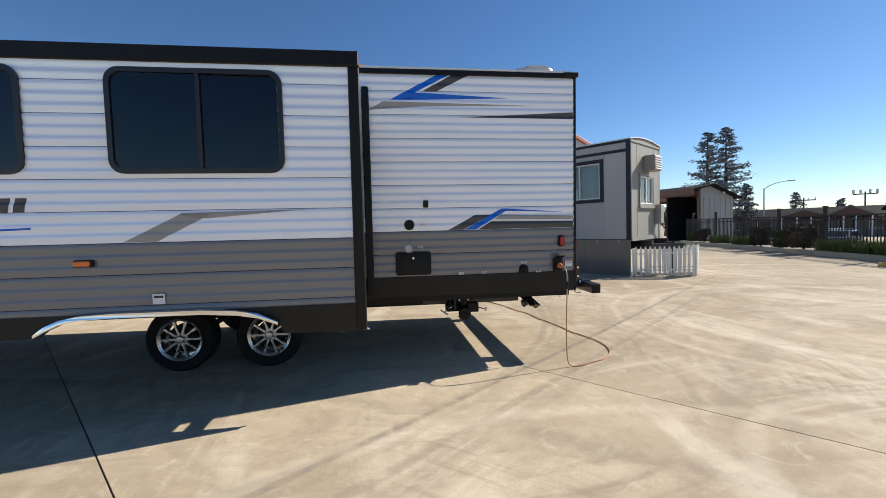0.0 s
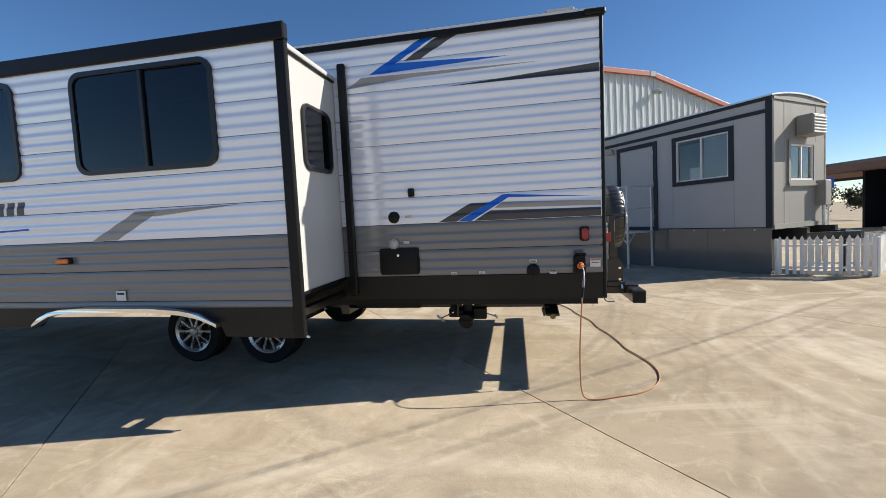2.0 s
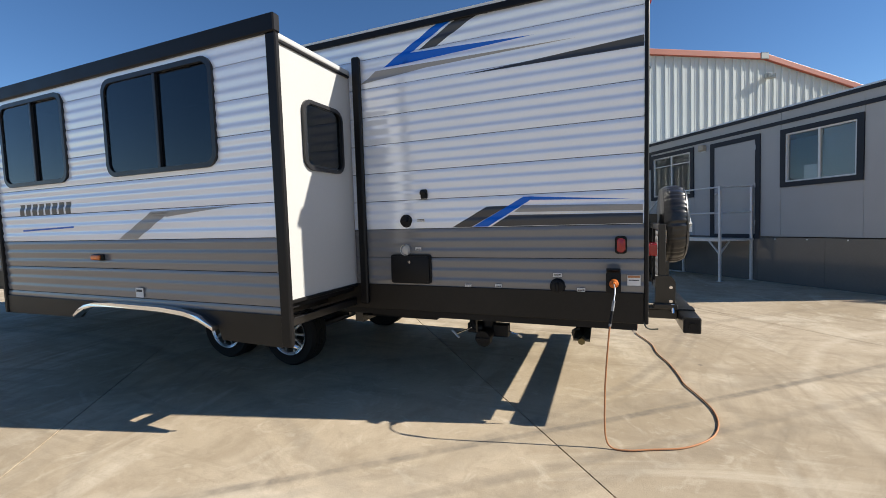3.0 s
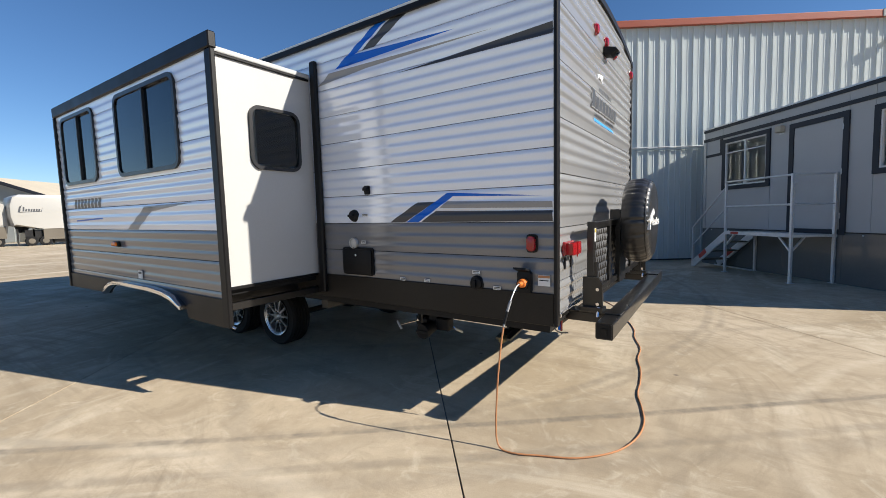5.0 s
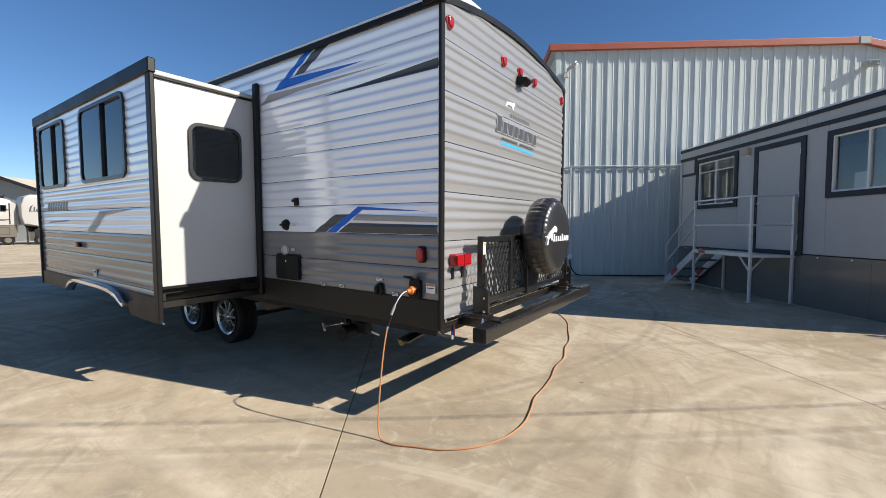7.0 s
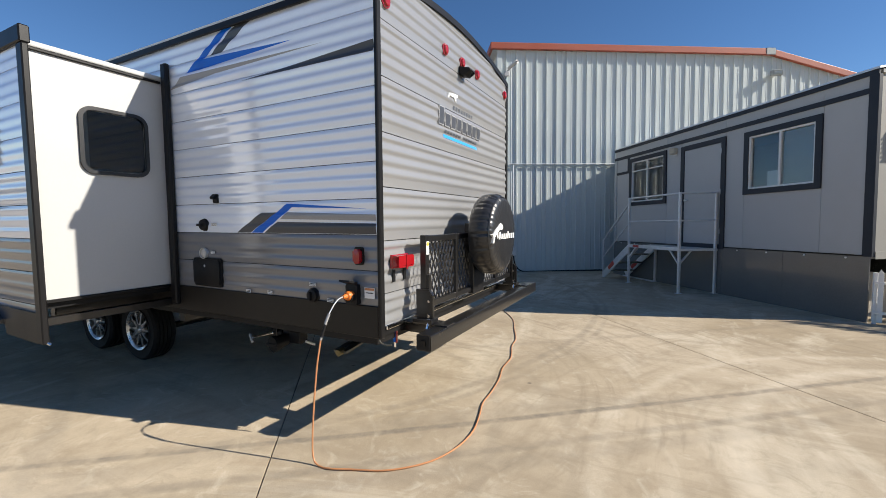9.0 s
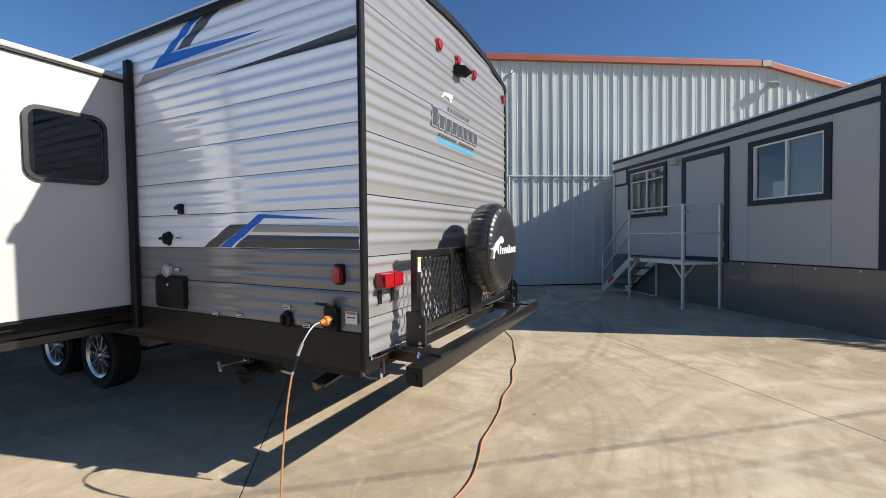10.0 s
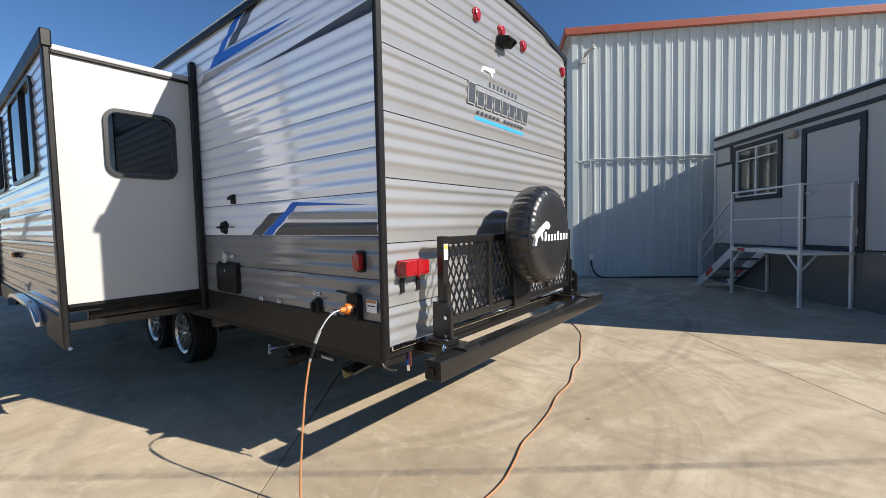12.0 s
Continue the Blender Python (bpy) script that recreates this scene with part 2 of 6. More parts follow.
M = dict(
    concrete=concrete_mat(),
    # White siding paint; the sky's blue is tinted into its base colour.
    siding=surf("siding_paint", (0.82, 0.88, 0.985), 0.10, 0.12, 0.03, 2, 90, 0.0, coat=0.4, spec=0.6, dirt=0.015),
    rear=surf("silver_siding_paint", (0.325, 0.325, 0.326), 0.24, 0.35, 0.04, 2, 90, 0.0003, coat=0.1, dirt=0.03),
    grey=surf("grey_siding_paint", (0.198, 0.20, 0.208), 0.16, 0.1, 0.05, 2, 90, 0.0, coat=0.15, dirt=0.03),
    skirt=surf("skirt_metal", (0.017, 0.0145, 0.012), 0.45, 0.0, 0.15, 3, 80, 0.0003, dirt=0.03, spec=0.25),
    trim=surf("black_trim", (0.008, 0.0075, 0.008), 0.42, 0.0, 0.15, 5, 120, 0.0003, dirt=0.01, spec=0.25),
    white=surf("white_fibreglass", (0.475, 0.472, 0.46), 0.30, 0.0, 0.03, 1.5, 70, 0.0003, coat=0.1, dirt=0.02),
    roof=surf("roof_membrane", (0.76, 0.75, 0.72), 0.6, 0.0, 0.06, 2, 50, 0.001, dirt=0.1),
    blue=surf("blue_vinyl", (0.004, 0.125, 0.62), 0.34, 0.0, 0.05, 4, 90, spec=0.3),
    sky_blue=surf("light_blue_vinyl", (0.03, 0.30, 0.75), 0.3, 0.0, 0.05, 4, 90),
    charcoal=surf("charcoal_vinyl", (0.055, 0.058, 0.066), 0.34, 0.0, 0.08, 4, 90),
    silver=surf("silver_vinyl", (0.30, 0.30, 0.30), 0.34, 0.0, 0.08, 4, 90),
    pale=surf("pale_vinyl", (0.72, 0.73, 0.74), 0.34, 0.0, 0.04, 4, 90),
    label=surf("label_paper", (0.75, 0.75, 0.73), 0.6, 0.0, 0.05, 20, 200),
    ink=surf("label_ink", (0.03, 0.03, 0.035), 0.6, 0.0, 0.1, 20, 200),
    black=surf("black_plastic", (0.007, 0.007, 0.008), 0.5, 0.0, 0.2, 8, 120, 0.0004, dirt=0.01, spec=0.25),
    steel=surf("black_steel", (0.009, 0.0085, 0.0085), 0.30, 0.0, 0.2, 6, 120, 0.0005, coat=0.2, dirt=0.03),
    tyre=surf("tyre_rubber", (0.008, 0.008, 0.009), 0.7, 0.0, 0.2, 8, 90, 0.001, dirt=0.015, spec=0.2),
    alloy=surf("alloy_rim", (0.62, 0.62, 0.63), 0.28, 0.9, 0.08, 9, 120, dirt=0.03),
    chrome=surf("chrome", (0.80, 0.80, 0.82), 0.12, 1.0, 0.04, 6, 90),
    galv=surf("galvanised_steel", (0.62, 0.63, 0.64), 0.45, 0.55, 0.14, 9, 70, 0.0005, dirt=0.08),
    vinyl=surf("black_vinyl_cover", (0.016, 0.016, 0.017), 0.33, 0.0, 0.15, 5, 40, 0.002, coat=0.25, dirt=0.04),
    red=surf("red_lens", (0.30, 0.008, 0.012), 0.12, 0.0, 0.1, 20, 150, 0.0005, coat=0.4),
    amber=surf("amber_lens", (0.75, 0.17, 0.02), 0.15, 0.0, 0.1, 20, 150, 0.0005, coat=0.4),
    orange=surf("orange_cord", (0.45, 0.20, 0.085), 0.5, 0.0, 0.08, 15, 150),
    plug=surf("orange_plug_plastic", (0.62, 0.16, 0.025), 0.4, 0.0, 0.08, 15, 150, 0.0004),
    clear=surf("clear_plug", (0.28, 0.28, 0.28), 0.2, 0.0, 0.2, 40, 200),
    frame=surf("window_frame_black", (0.013, 0.013, 0.015), 0.35, 0.0, 0.1, 6, 120),
    tint=glass_mat("tinted_glass", (0.03, 0.04, 0.05)),
    pane=glass_mat("clear_glass", (0.86, 0.90, 0.90)),
    dark=surf("dark_interior", (0.05, 0.045, 0.04), 0.7, 0.0, 0.2, 3, 30),
    office=surf("office_siding_paint", (0.45, 0.448, 0.438), 0.55, 0.0, 0.05, 2, 60, 0.001, dirt=0.1),
    # End wall base is darker and warmer than the front's.
    office_end=surf("office_end_colour", (0.27, 0.258, 0.228), 0.55, 0.0, 0.05, 2, 60, 0.001, dirt=0.1),
    navy=surf("dark_trim_paint", (0.022, 0.025, 0.033), 0.5, 0.0, 0.1, 4, 60, 0.0008, dirt=0.02, spec=0.3),
    skirting=surf("skirting_paint", (0.13, 0.132, 0.128), 0.16, 0.0, 0.1, 2, 50, 0.001, coat=0.3, dirt=0.06),
    metal_wall=surf("pale_metal_cladding", (0.54, 0.585, 0.58), 0.45, 0.0, 0.04, 1.2, 60, 0.0005, dirt=0.05, spec=0.2),
    rust_red=surf("red_brown_fascia", (0.36, 0.085, 0.045), 0.5, 0.0, 0.1, 2, 60, dirt=0.08),
    picket=surf("white_picket_paint", (0.78, 0.77, 0.74), 0.5, 0.0, 0.06, 4, 80, 0.001, dirt=0.08),
    iron=surf("black_iron", (0.010, 0.010, 0.011), 0.6, 0.0, 0.2, 5, 80, 0.0006),
    yellow=surf("yellow_paint", (0.65, 0.42, 0.06), 0.5, 0.0, 0.1, 4, 60, dirt=0.1),
    worn=surf("worn_steel", (0.10, 0.095, 0.075), 0.42, 0.5, 0.3, 9, 80, 0.0004, dirt=0.15),
    brass=surf("worn_brass", (0.16, 0.13, 0.06), 0.4, 0.6, 0.2, 9, 80, dirt=0.1),
    bark=surf("bark", (0.10, 0.075, 0.055), 0.9, 0.0, 0.3, 4, 40, 0.01),
    # Pale blue-grey: distance haze is mixed into the foliage colour.
    needles=surf("hazed_conifer_foliage", (0.23, 0.255, 0.28), 0.8, 0.0, 0.35, 0.5, 10, spec=0.1),
    hedge=surf("hedge_foliage", (0.045, 0.060, 0.022), 0.65, 0.0, 0.4, 3, 40),
    hedge_dark=surf("dry_hedge_foliage", (0.055, 0.038, 0.026), 0.7, 0.0, 0.4, 3, 40),
    grass=surf("grass_blades", (0.10, 0.135, 0.035), 0.6, 0.0, 0.4, 3, 40),
    soil=surf("planter_soil", (0.16, 0.12, 0.085), 0.95, 0.0, 0.3, 2, 30, 0.01),
    asphalt=surf("asphalt", (0.075, 0.073, 0.07), 0.85, 0.0, 0.2, 0.6, 50, 0.004),
    kerb=surf("kerb_concrete", (0.36, 0.33, 0.28), 0.8, 0.0, 0.15, 2, 50, 0.002, dirt=0.2),
    # Beige darkened in the colour for walls that stand backlit.
    stucco=surf("shaded_beige_stucco", (0.21, 0.195, 0.18), 0.9, 0.0, 0.08, 1, 30, 0.002, spec=0.1),
    shed=surf("shed_cladding", (0.29, 0.31, 0.305), 0.5, 0.0, 0.06, 1, 30),
    brown=surf("brown_fascia", (0.11, 0.05, 0.036), 0.6, 0.0, 0.12, 1, 30),
    shingle=surf("dark_roofing_and_bay_shade", (0.022, 0.022, 0.025), 0.95, 0.0, 0.2, 0.7, 20, spec=0.03),
    tan_roof=surf("tan_roofing", (0.50, 0.44, 0.34), 0.8, 0.0, 0.12, 0.7, 20),
    car_paint=surf("grey_car_paint", (0.10, 0.11, 0.14), 0.25, 0.2, 0.05, 3, 50, coat=0.6),
    cream=surf("cream_gelcoat", (0.38, 0.37, 0.345), 0.3, 0.0, 0.04, 1, 40, coat=0.2),
    taupe=surf("taupe_gelcoat", (0.115, 0.10, 0.078), 0.35, 0.0, 0.06, 1, 40),
    sign_blue=surf("blue_sign_paint", (0.02, 0.10, 0.42), 0.4, 0.0, 0.05, 5, 80),
    handle_red=surf("red_marking_tape", (0.45, 0.05, 0.03), 0.5, 0.0, 0.15, 9, 80),
)


# ---- mesh helpers ----
def thing(name, label, category, m=None, group="", kind=""):
    ob = new(name)
    ob.empty_display_size = 0.2
    if m is not None:
        ob.matrix_world = m
    return tagged(ob, label, category, group, kind)


def finish(name, bm, material, smooth=False):
    bmesh.ops.recalc_face_normals(bm, faces=bm.faces)
    me = bpy.data.meshes.new(name)
    bm.to_mesh(me)
    bm.free()
    me.materials.append(M[material])
    if smooth:
        me.shade_smooth()
        me.set_sharp_from_angle(angle=radians(35))
    return new(name, me)


def part(name, bm, material, parent, label="", smooth=False):
    ob = finish(name, bm, material, smooth)
    if parent is not None:
        ob.parent = parent
    return tagged(ob, label)


def islands(name, bm, material, parent, label="", smooth=False):
    """Each loose piece of a mesh as a part of its own."""
    bmesh.ops.remove_doubles(bm, verts=bm.verts, dist=1e-5)
    left = set(bm.faces)
    while left:
        stack, piece = [left.pop()], []
        while stack:
            f = stack.pop()
            piece.append(f)
            for e in f.edges:
                for g in e.link_faces:
                    if g in left:
                        left.discard(g)
                        stack.append(g)
        b2 = bmesh.new()
        seen = {}
        for f in piece:
            for v in f.verts:
                if v not in seen:
                    seen[v] = b2.verts.new(v.co)
            b2.faces.new([seen[v] for v in f.verts])
        part(name, b2, material, parent, label, smooth)
    bm.free()


def box(x0, x1, y0, y1, z0, z1, bevel=0.0, bm=None, seg=1):
    bm = bm or bmesh.new()
    r = bmesh.ops.create_cube(bm, size=1)
    for v in r["verts"]:
        v.co = Vector(((x0 + x1) / 2 + v.co.x * (x1 - x0), (y0 + y1) / 2 + v.co.y * (y1 - y0), (z0 + z1) / 2 + v.co.z * (z1 - z0)))
    if bevel:
        es = list({e for v in r["verts"] for e in v.link_edges})
        bmesh.ops.bevel(bm, geom=es, offset=bevel, segments=seg, affect="EDGES", profile=0.5)
    return bm


def rod(a, b, r, seg=10, bm=None, r2=None, caps=True):
    bm = bm or bmesh.new()
    a, b = Vector(a), Vector(b)
    d = b - a
    m = Matrix.Translation((a + b) / 2) @ d.to_track_quat("Z", "Y").to_matrix().to_4x4()
    bmesh.ops.create_cone(bm, cap_ends=caps, segments=seg, radius1=r, radius2=r if r2 is None else r2, depth=d.length, matrix=m)
    return bm


def bar(a, b, w, h=None, bm=None):
    """A square tube from a to b."""
    h = h or w
    bm = bm or bmesh.new()
    a, b = Vector(a), Vector(b)
    d = b - a
    q = d.to_track_quat("Z", "X" if abs(d.normalized().y) > 0.7 else "Y").to_matrix().to_4x4()
    m = Matrix.Translation((a + b) / 2) @ q @ Matrix.Diagonal((w, h, d.length, 1))
    bmesh.ops.create_cube(bm, size=1, matrix=m)
    return bm


def prism(pts, axis, a, b, bm=None, bevel=0.0):
    """A flat outline pulled from a to b along an axis. pts are in the two other axes, in order."""
    bm = bm or bmesh.new()

    def at(p, v):
        return {"x": (v, p[0], p[1]), "y": (p[0], v, p[1]), "z": (p[0], p[1], v)}[axis]
    lo = [bm.verts.new(at(p, a)) for p in pts]
    hi = [bm.verts.new(at(p, b)) for p in pts]
    n = len(pts)
    fs = [bm.faces.new(lo), bm.faces.new(hi)]
    for i in range(n):
        fs.append(bm.faces.new((lo[i], lo[(i + 1) % n], hi[(i + 1) % n], hi[i])))
    if bevel:
        es = [e for f in fs[:2] for e in f.edges]
        bmesh.ops.bevel(bm, geom=es, offset=bevel, segments=2, affect="EDGES", profile=0.5)
    return bm


def rounded(x0, x1, z0, z1, r, seg=5):
    pts = []
    for cx, cz, a0 in ((x1 - r, z1 - r, 0), (x0 + r, z1 - r, 90), (x0 + r, z0 + r, 180), (x1 - r, z0 + r, 270)):
        for i in range(seg + 1):
            a = radians(a0 + 90 * i / seg)
            pts.append((cx + r * math.cos(a), cz + r * math.sin(a)))
    return pts


def ring(outer, inner, axis, a, b):
    """A frame between two outlines of equal count, pulled from a to b."""
    bm = bmesh.new()

    def at(p, v):
        return {"x": (v, p[0], p[1]), "y": (p[0], v, p[1]), "z": (p[0], p[1], v)}[axis]
    o0, o1, i0, i1 = [[bm.verts.new(at(p, v)) for p in ps] for ps, v in ((outer, a), (outer, b), (inner, a), (inner, b))]
    n = len(outer)
    for i in range(n):
        j = (i + 1) % n
        bm.faces.new((o0[i], o0[j], o1[j], o1[i]))
        bm.faces.new((i0[i], i0[j], i1[j], i1[i]))
        bm.faces.new((o0[i], o0[j], i0[j], i0[i]))
        bm.faces.new((o1[i], o1[j], i1[j], i1[i]))
    return bm


def lathe(profile, seg=32, m=None):
    """A turned form about z from (radius, height) pairs, closed where the radius is 0."""
    bm = bmesh.new()
    rows = []
    for r, z in profile:
        rows.append([bm.verts.new((r * math.cos(2 * math.pi * i / seg), r * math.sin(2 * math.pi * i / seg), z)) for i in range(seg)] if r > 0 else [bm.verts.new((0, 0, z))])
    for a, b in zip(rows, rows[1:]):
        for i in range(seg):
            j = (i + 1) % seg
            q = [a[i % len(a)], a[j % len(a)], b[j % len(b)], b[i % len(b)]]
            q = list(dict.fromkeys(q))
            if len(q) > 2:
                bm.faces.new(q)
    if m is not None:
        bm.transform(m)
    return bm


def tube(points, r, seg=8, bm=None):
    """A round cord along points, smoothed between them."""
    bm = bm or bmesh.new()
    P = [Vector(p) for p in points]
    fine = []
    for i in range(len(P) - 1):
        p0, p1, p2, p3 = P[max(i - 1, 0)], P[i], P[i + 1], P[min(i + 2, len(P) - 1)]
        for k in range(6):
            t = k / 6
            fine.append(0.5 * (2 * p1 + (p2 - p0) * t + (2 * p0 - 5 * p1 + 4 * p2 - p3) * t * t + (3 * p1 - p0 - 3 * p2 + p3) * t ** 3))
    fine.append(P[-1])
    rows = []
    for i, p in enumerate(fine):
        d = (fine[min(i + 1, len(fine) - 1)] - fine[max(i - 1, 0)]).normalized()
        s = d.cross(Vector((0.3, 0.2, 1))).normalized()
        u = s.cross(d)
        rows.append([bm.verts.new(p + r * (math.cos(2 * math.pi * k / seg) * s + math.sin(2 * math.pi * k / seg) * u)) for k in range(seg)])
    for a, b in zip(rows, rows[1:]):
        for k in range(seg):
            bm.faces.new((a[k], a[(k + 1) % seg], b[(k + 1) % seg], b[k]))
    bm.faces.new(rows[0]), bm.faces.new(rows[-1])
    return bm


# ---- ground ----
UA = radians(39.3)
U, V = Vector((math.cos(UA), math.sin(UA))), Vector((-math.sin(UA), math.cos(UA)))


def lift(x):
    """The yard rises a little under the trailer, away from the office."""
    return 0.018 * min(max(1.4 - x, 0.0), 7.0)


def build_ground():
    """One sheet out to the horizon. Past the iron fence it falls away to the street."""
    bm = bmesh.new()
    xs = [-2500, -600, -150, -60, -20, -5.6, 1.4, 14, 17, 20, 24, 28, 33, 38, 60, 120, 400, 2500]
    ys = [-2500, -400, -80, -20, 0, 10, 20, 30, 45, 70, 120, 400, 2500]

    def h(x, y):
        s = min(max((x - 0.235 * (y - 10) - 16) / 18, 0), 1)
        return lift(x) - 0.02 - 1.2 * s * s * (3 - 2 * s)
    grid = [[bm.verts.new((x, y, h(x, y))) for y in ys] for x in xs]
    for i in range(len(xs) - 1):
        for j in range(len(ys) - 1):
            bm.faces.new((grid[i][j], grid[i + 1][j], grid[i + 1][j + 1], grid[i][j + 1]))
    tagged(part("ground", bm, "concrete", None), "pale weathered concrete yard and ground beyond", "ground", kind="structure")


build_ground()


# ---- travel trailer ----
REAR, SIDE, FAR = 1.858, 4.18, 6.63
C = Vector((0.8, 4.2, 1.4))
TRAILER = Matrix.Translation(C) @ pose(0, 0, 0, 0.6, 0.6, 0) @ Matrix.Translation(-C)
trailer = thing("travel_trailer", "white and grey corrugated travel trailer with blue stripes, slide-out extended", "travel trailer", TRAILER)


STEPS = (0.0, 0.125, 0.25, 0.375, 0.5, 0.625, 0.75, 0.875)


def wave(z, base, course, ribs, knee, depth):
    """Height of the sheet's ribs; each rib is (start, length) within a course and leans out up to its knee."""
    t = (z - base) % course
    for a, n in ribs:
        u = (t - a) / n
        if 0.0 <= u < 1.0:
            w = u / knee * 0.5 if u < knee else 0.5 + (u - knee) / (1 - knee) * 0.5
            return depth * (0.5 - 0.5 * math.cos(2 * math.pi * w))
    return 0.0


def levels(z0, z1, base, course, ribs):
    k = math.floor((z0 - base) / course) - 1
    zs = {z0, z1}
    while base + k * course < z1:
        for a, n in ribs:
            zs |= {z for z in (base + k * course + a + q * n for q in STEPS) if z0 < z < z1}
        k += 1
    return sorted(zs)


class Skin:
    """A corrugated wall: along one axis, facing one way."""

    def __init__(self, axis, plane, out, base, course, ribs, knee, depth):
        self.depth = depth
        self.axis, self.plane, self.out, self.base, self.course, self.ribs, self.knee = axis, plane, out, base, course, ribs, knee
        self.gap = 0.0018 if axis == "y" else 0.0012

    def at(self, s, z, lift=0.0):
        d = self.plane + self.out * (wave(z, self.base, self.course, self.ribs, self.knee, self.depth) + lift)
        return (s, d, z) if self.axis == "x" else (d, s, z)

    def panel(self, s0, s1, z0, z1, holes=(), limit=None):
        """A course of sheet; holes are (s0, s1, z0, z1); limit(z) gives the ends of a row."""
        bm = bmesh.new()
        cuts = sorted({s0, s1} | {c for h in holes for c in h[:2] if s0 < c < s1})
        lo_z, hi_z = z0 + self.gap, z1 - self.gap
        zs = [z for z in levels(lo_z, hi_z, self.base, self.course, self.ribs) if not (lo_z < z < lo_z + 0.003 or hi_z - 0.003 < z < hi_z)]
        zs = [lo_z, lo_z + 0.0014, *zs[1:-1], hi_z - 0.0014, hi_z]
        for a, b in zip(cuts, cuts[1:]):
            prev = None
            for z in zs:
                lo, hi = a, b
                if limit:
                    l0, h0 = limit(z)
                    lo, hi = max(a, l0), min(b, h0)
                row = None
                if hi - lo > 1e-4:
                    lift = -0.006 if z in (zs[0], zs[-1]) else 0.0
                    row = [bm.verts.new(self.at(lo, z, lift)), bm.verts.new(self.at(hi, z, lift))]
                if prev and row:
                    zm = (z + prev[2]) / 2
                    if not any(h[0] <= a and b <= h[1] and h[2] < zm < h[3] for h in holes):
                        bm.faces.new((prev[0], prev[1], row[1], row[0]))
                prev = (*row, z) if row else None
        loose = [v for v in bm.verts if not v.link_faces]
        bmesh.ops.delete(bm, geom=loose, context="VERTS")
        return bm

    def decal(self, outline, lift=0.0016):
        """A vinyl that follows the ribs, of a convex outline."""
        bm = bmesh.new()
        zs = sorted(set(levels(min(p[1] for p in outline), max(p[1] for p in outline), self.base, self.course, self.ribs)) | {p[1] for p in outline})
        prev = None
        n = len(outline)
        for z in zs:
            xs = []
            for i in range(n):
                (xa, za), (xb, zb) = outline[i], outline[(i + 1) % n]
                if min(za, zb) - 1e-9 <= z <= max(za, zb) + 1e-9:
                    xs += [xa, xb] if abs(za - zb) < 1e-9 else [xa + (xb - xa) * (z - za) / (zb - za)]
            row = [bm.verts.new(self.at(min(xs), z, lift)), bm.verts.new(self.at(max(xs), z, lift))]
            if prev:
                bm.faces.new((prev[0], prev[1], row[1], row[0]))
            prev = row
        bmesh.ops.remove_doubles(bm, verts=bm.verts, dist=1e-5)
        return bm


side = Skin("x", SIDE, -1, 1.385, 0.0775, [(0.0, 0.0775)], 0.68, 0.0078)
rear = Skin("y", REAR, 1, 1.345, 0.347, [(0.058, 0.0765), (0.1345, 0.0765), (0.211, 0.0765), (0.2875, 0.0595)], 0.36, 0.0105)
SLIDE_Y, SLIDE_L, SLIDE_R = 3.27, -3.82, -0.30
front = Skin("x", SLIDE_Y, -1, 1.365, 0.0775, [(0.0, 0.0775)], 0.68, 0.0058)
NOSE = -7.3


def arch(y):
    return 2.975 + 0.145 * (1 - ((y - 5.405) / 1.225) ** 2)


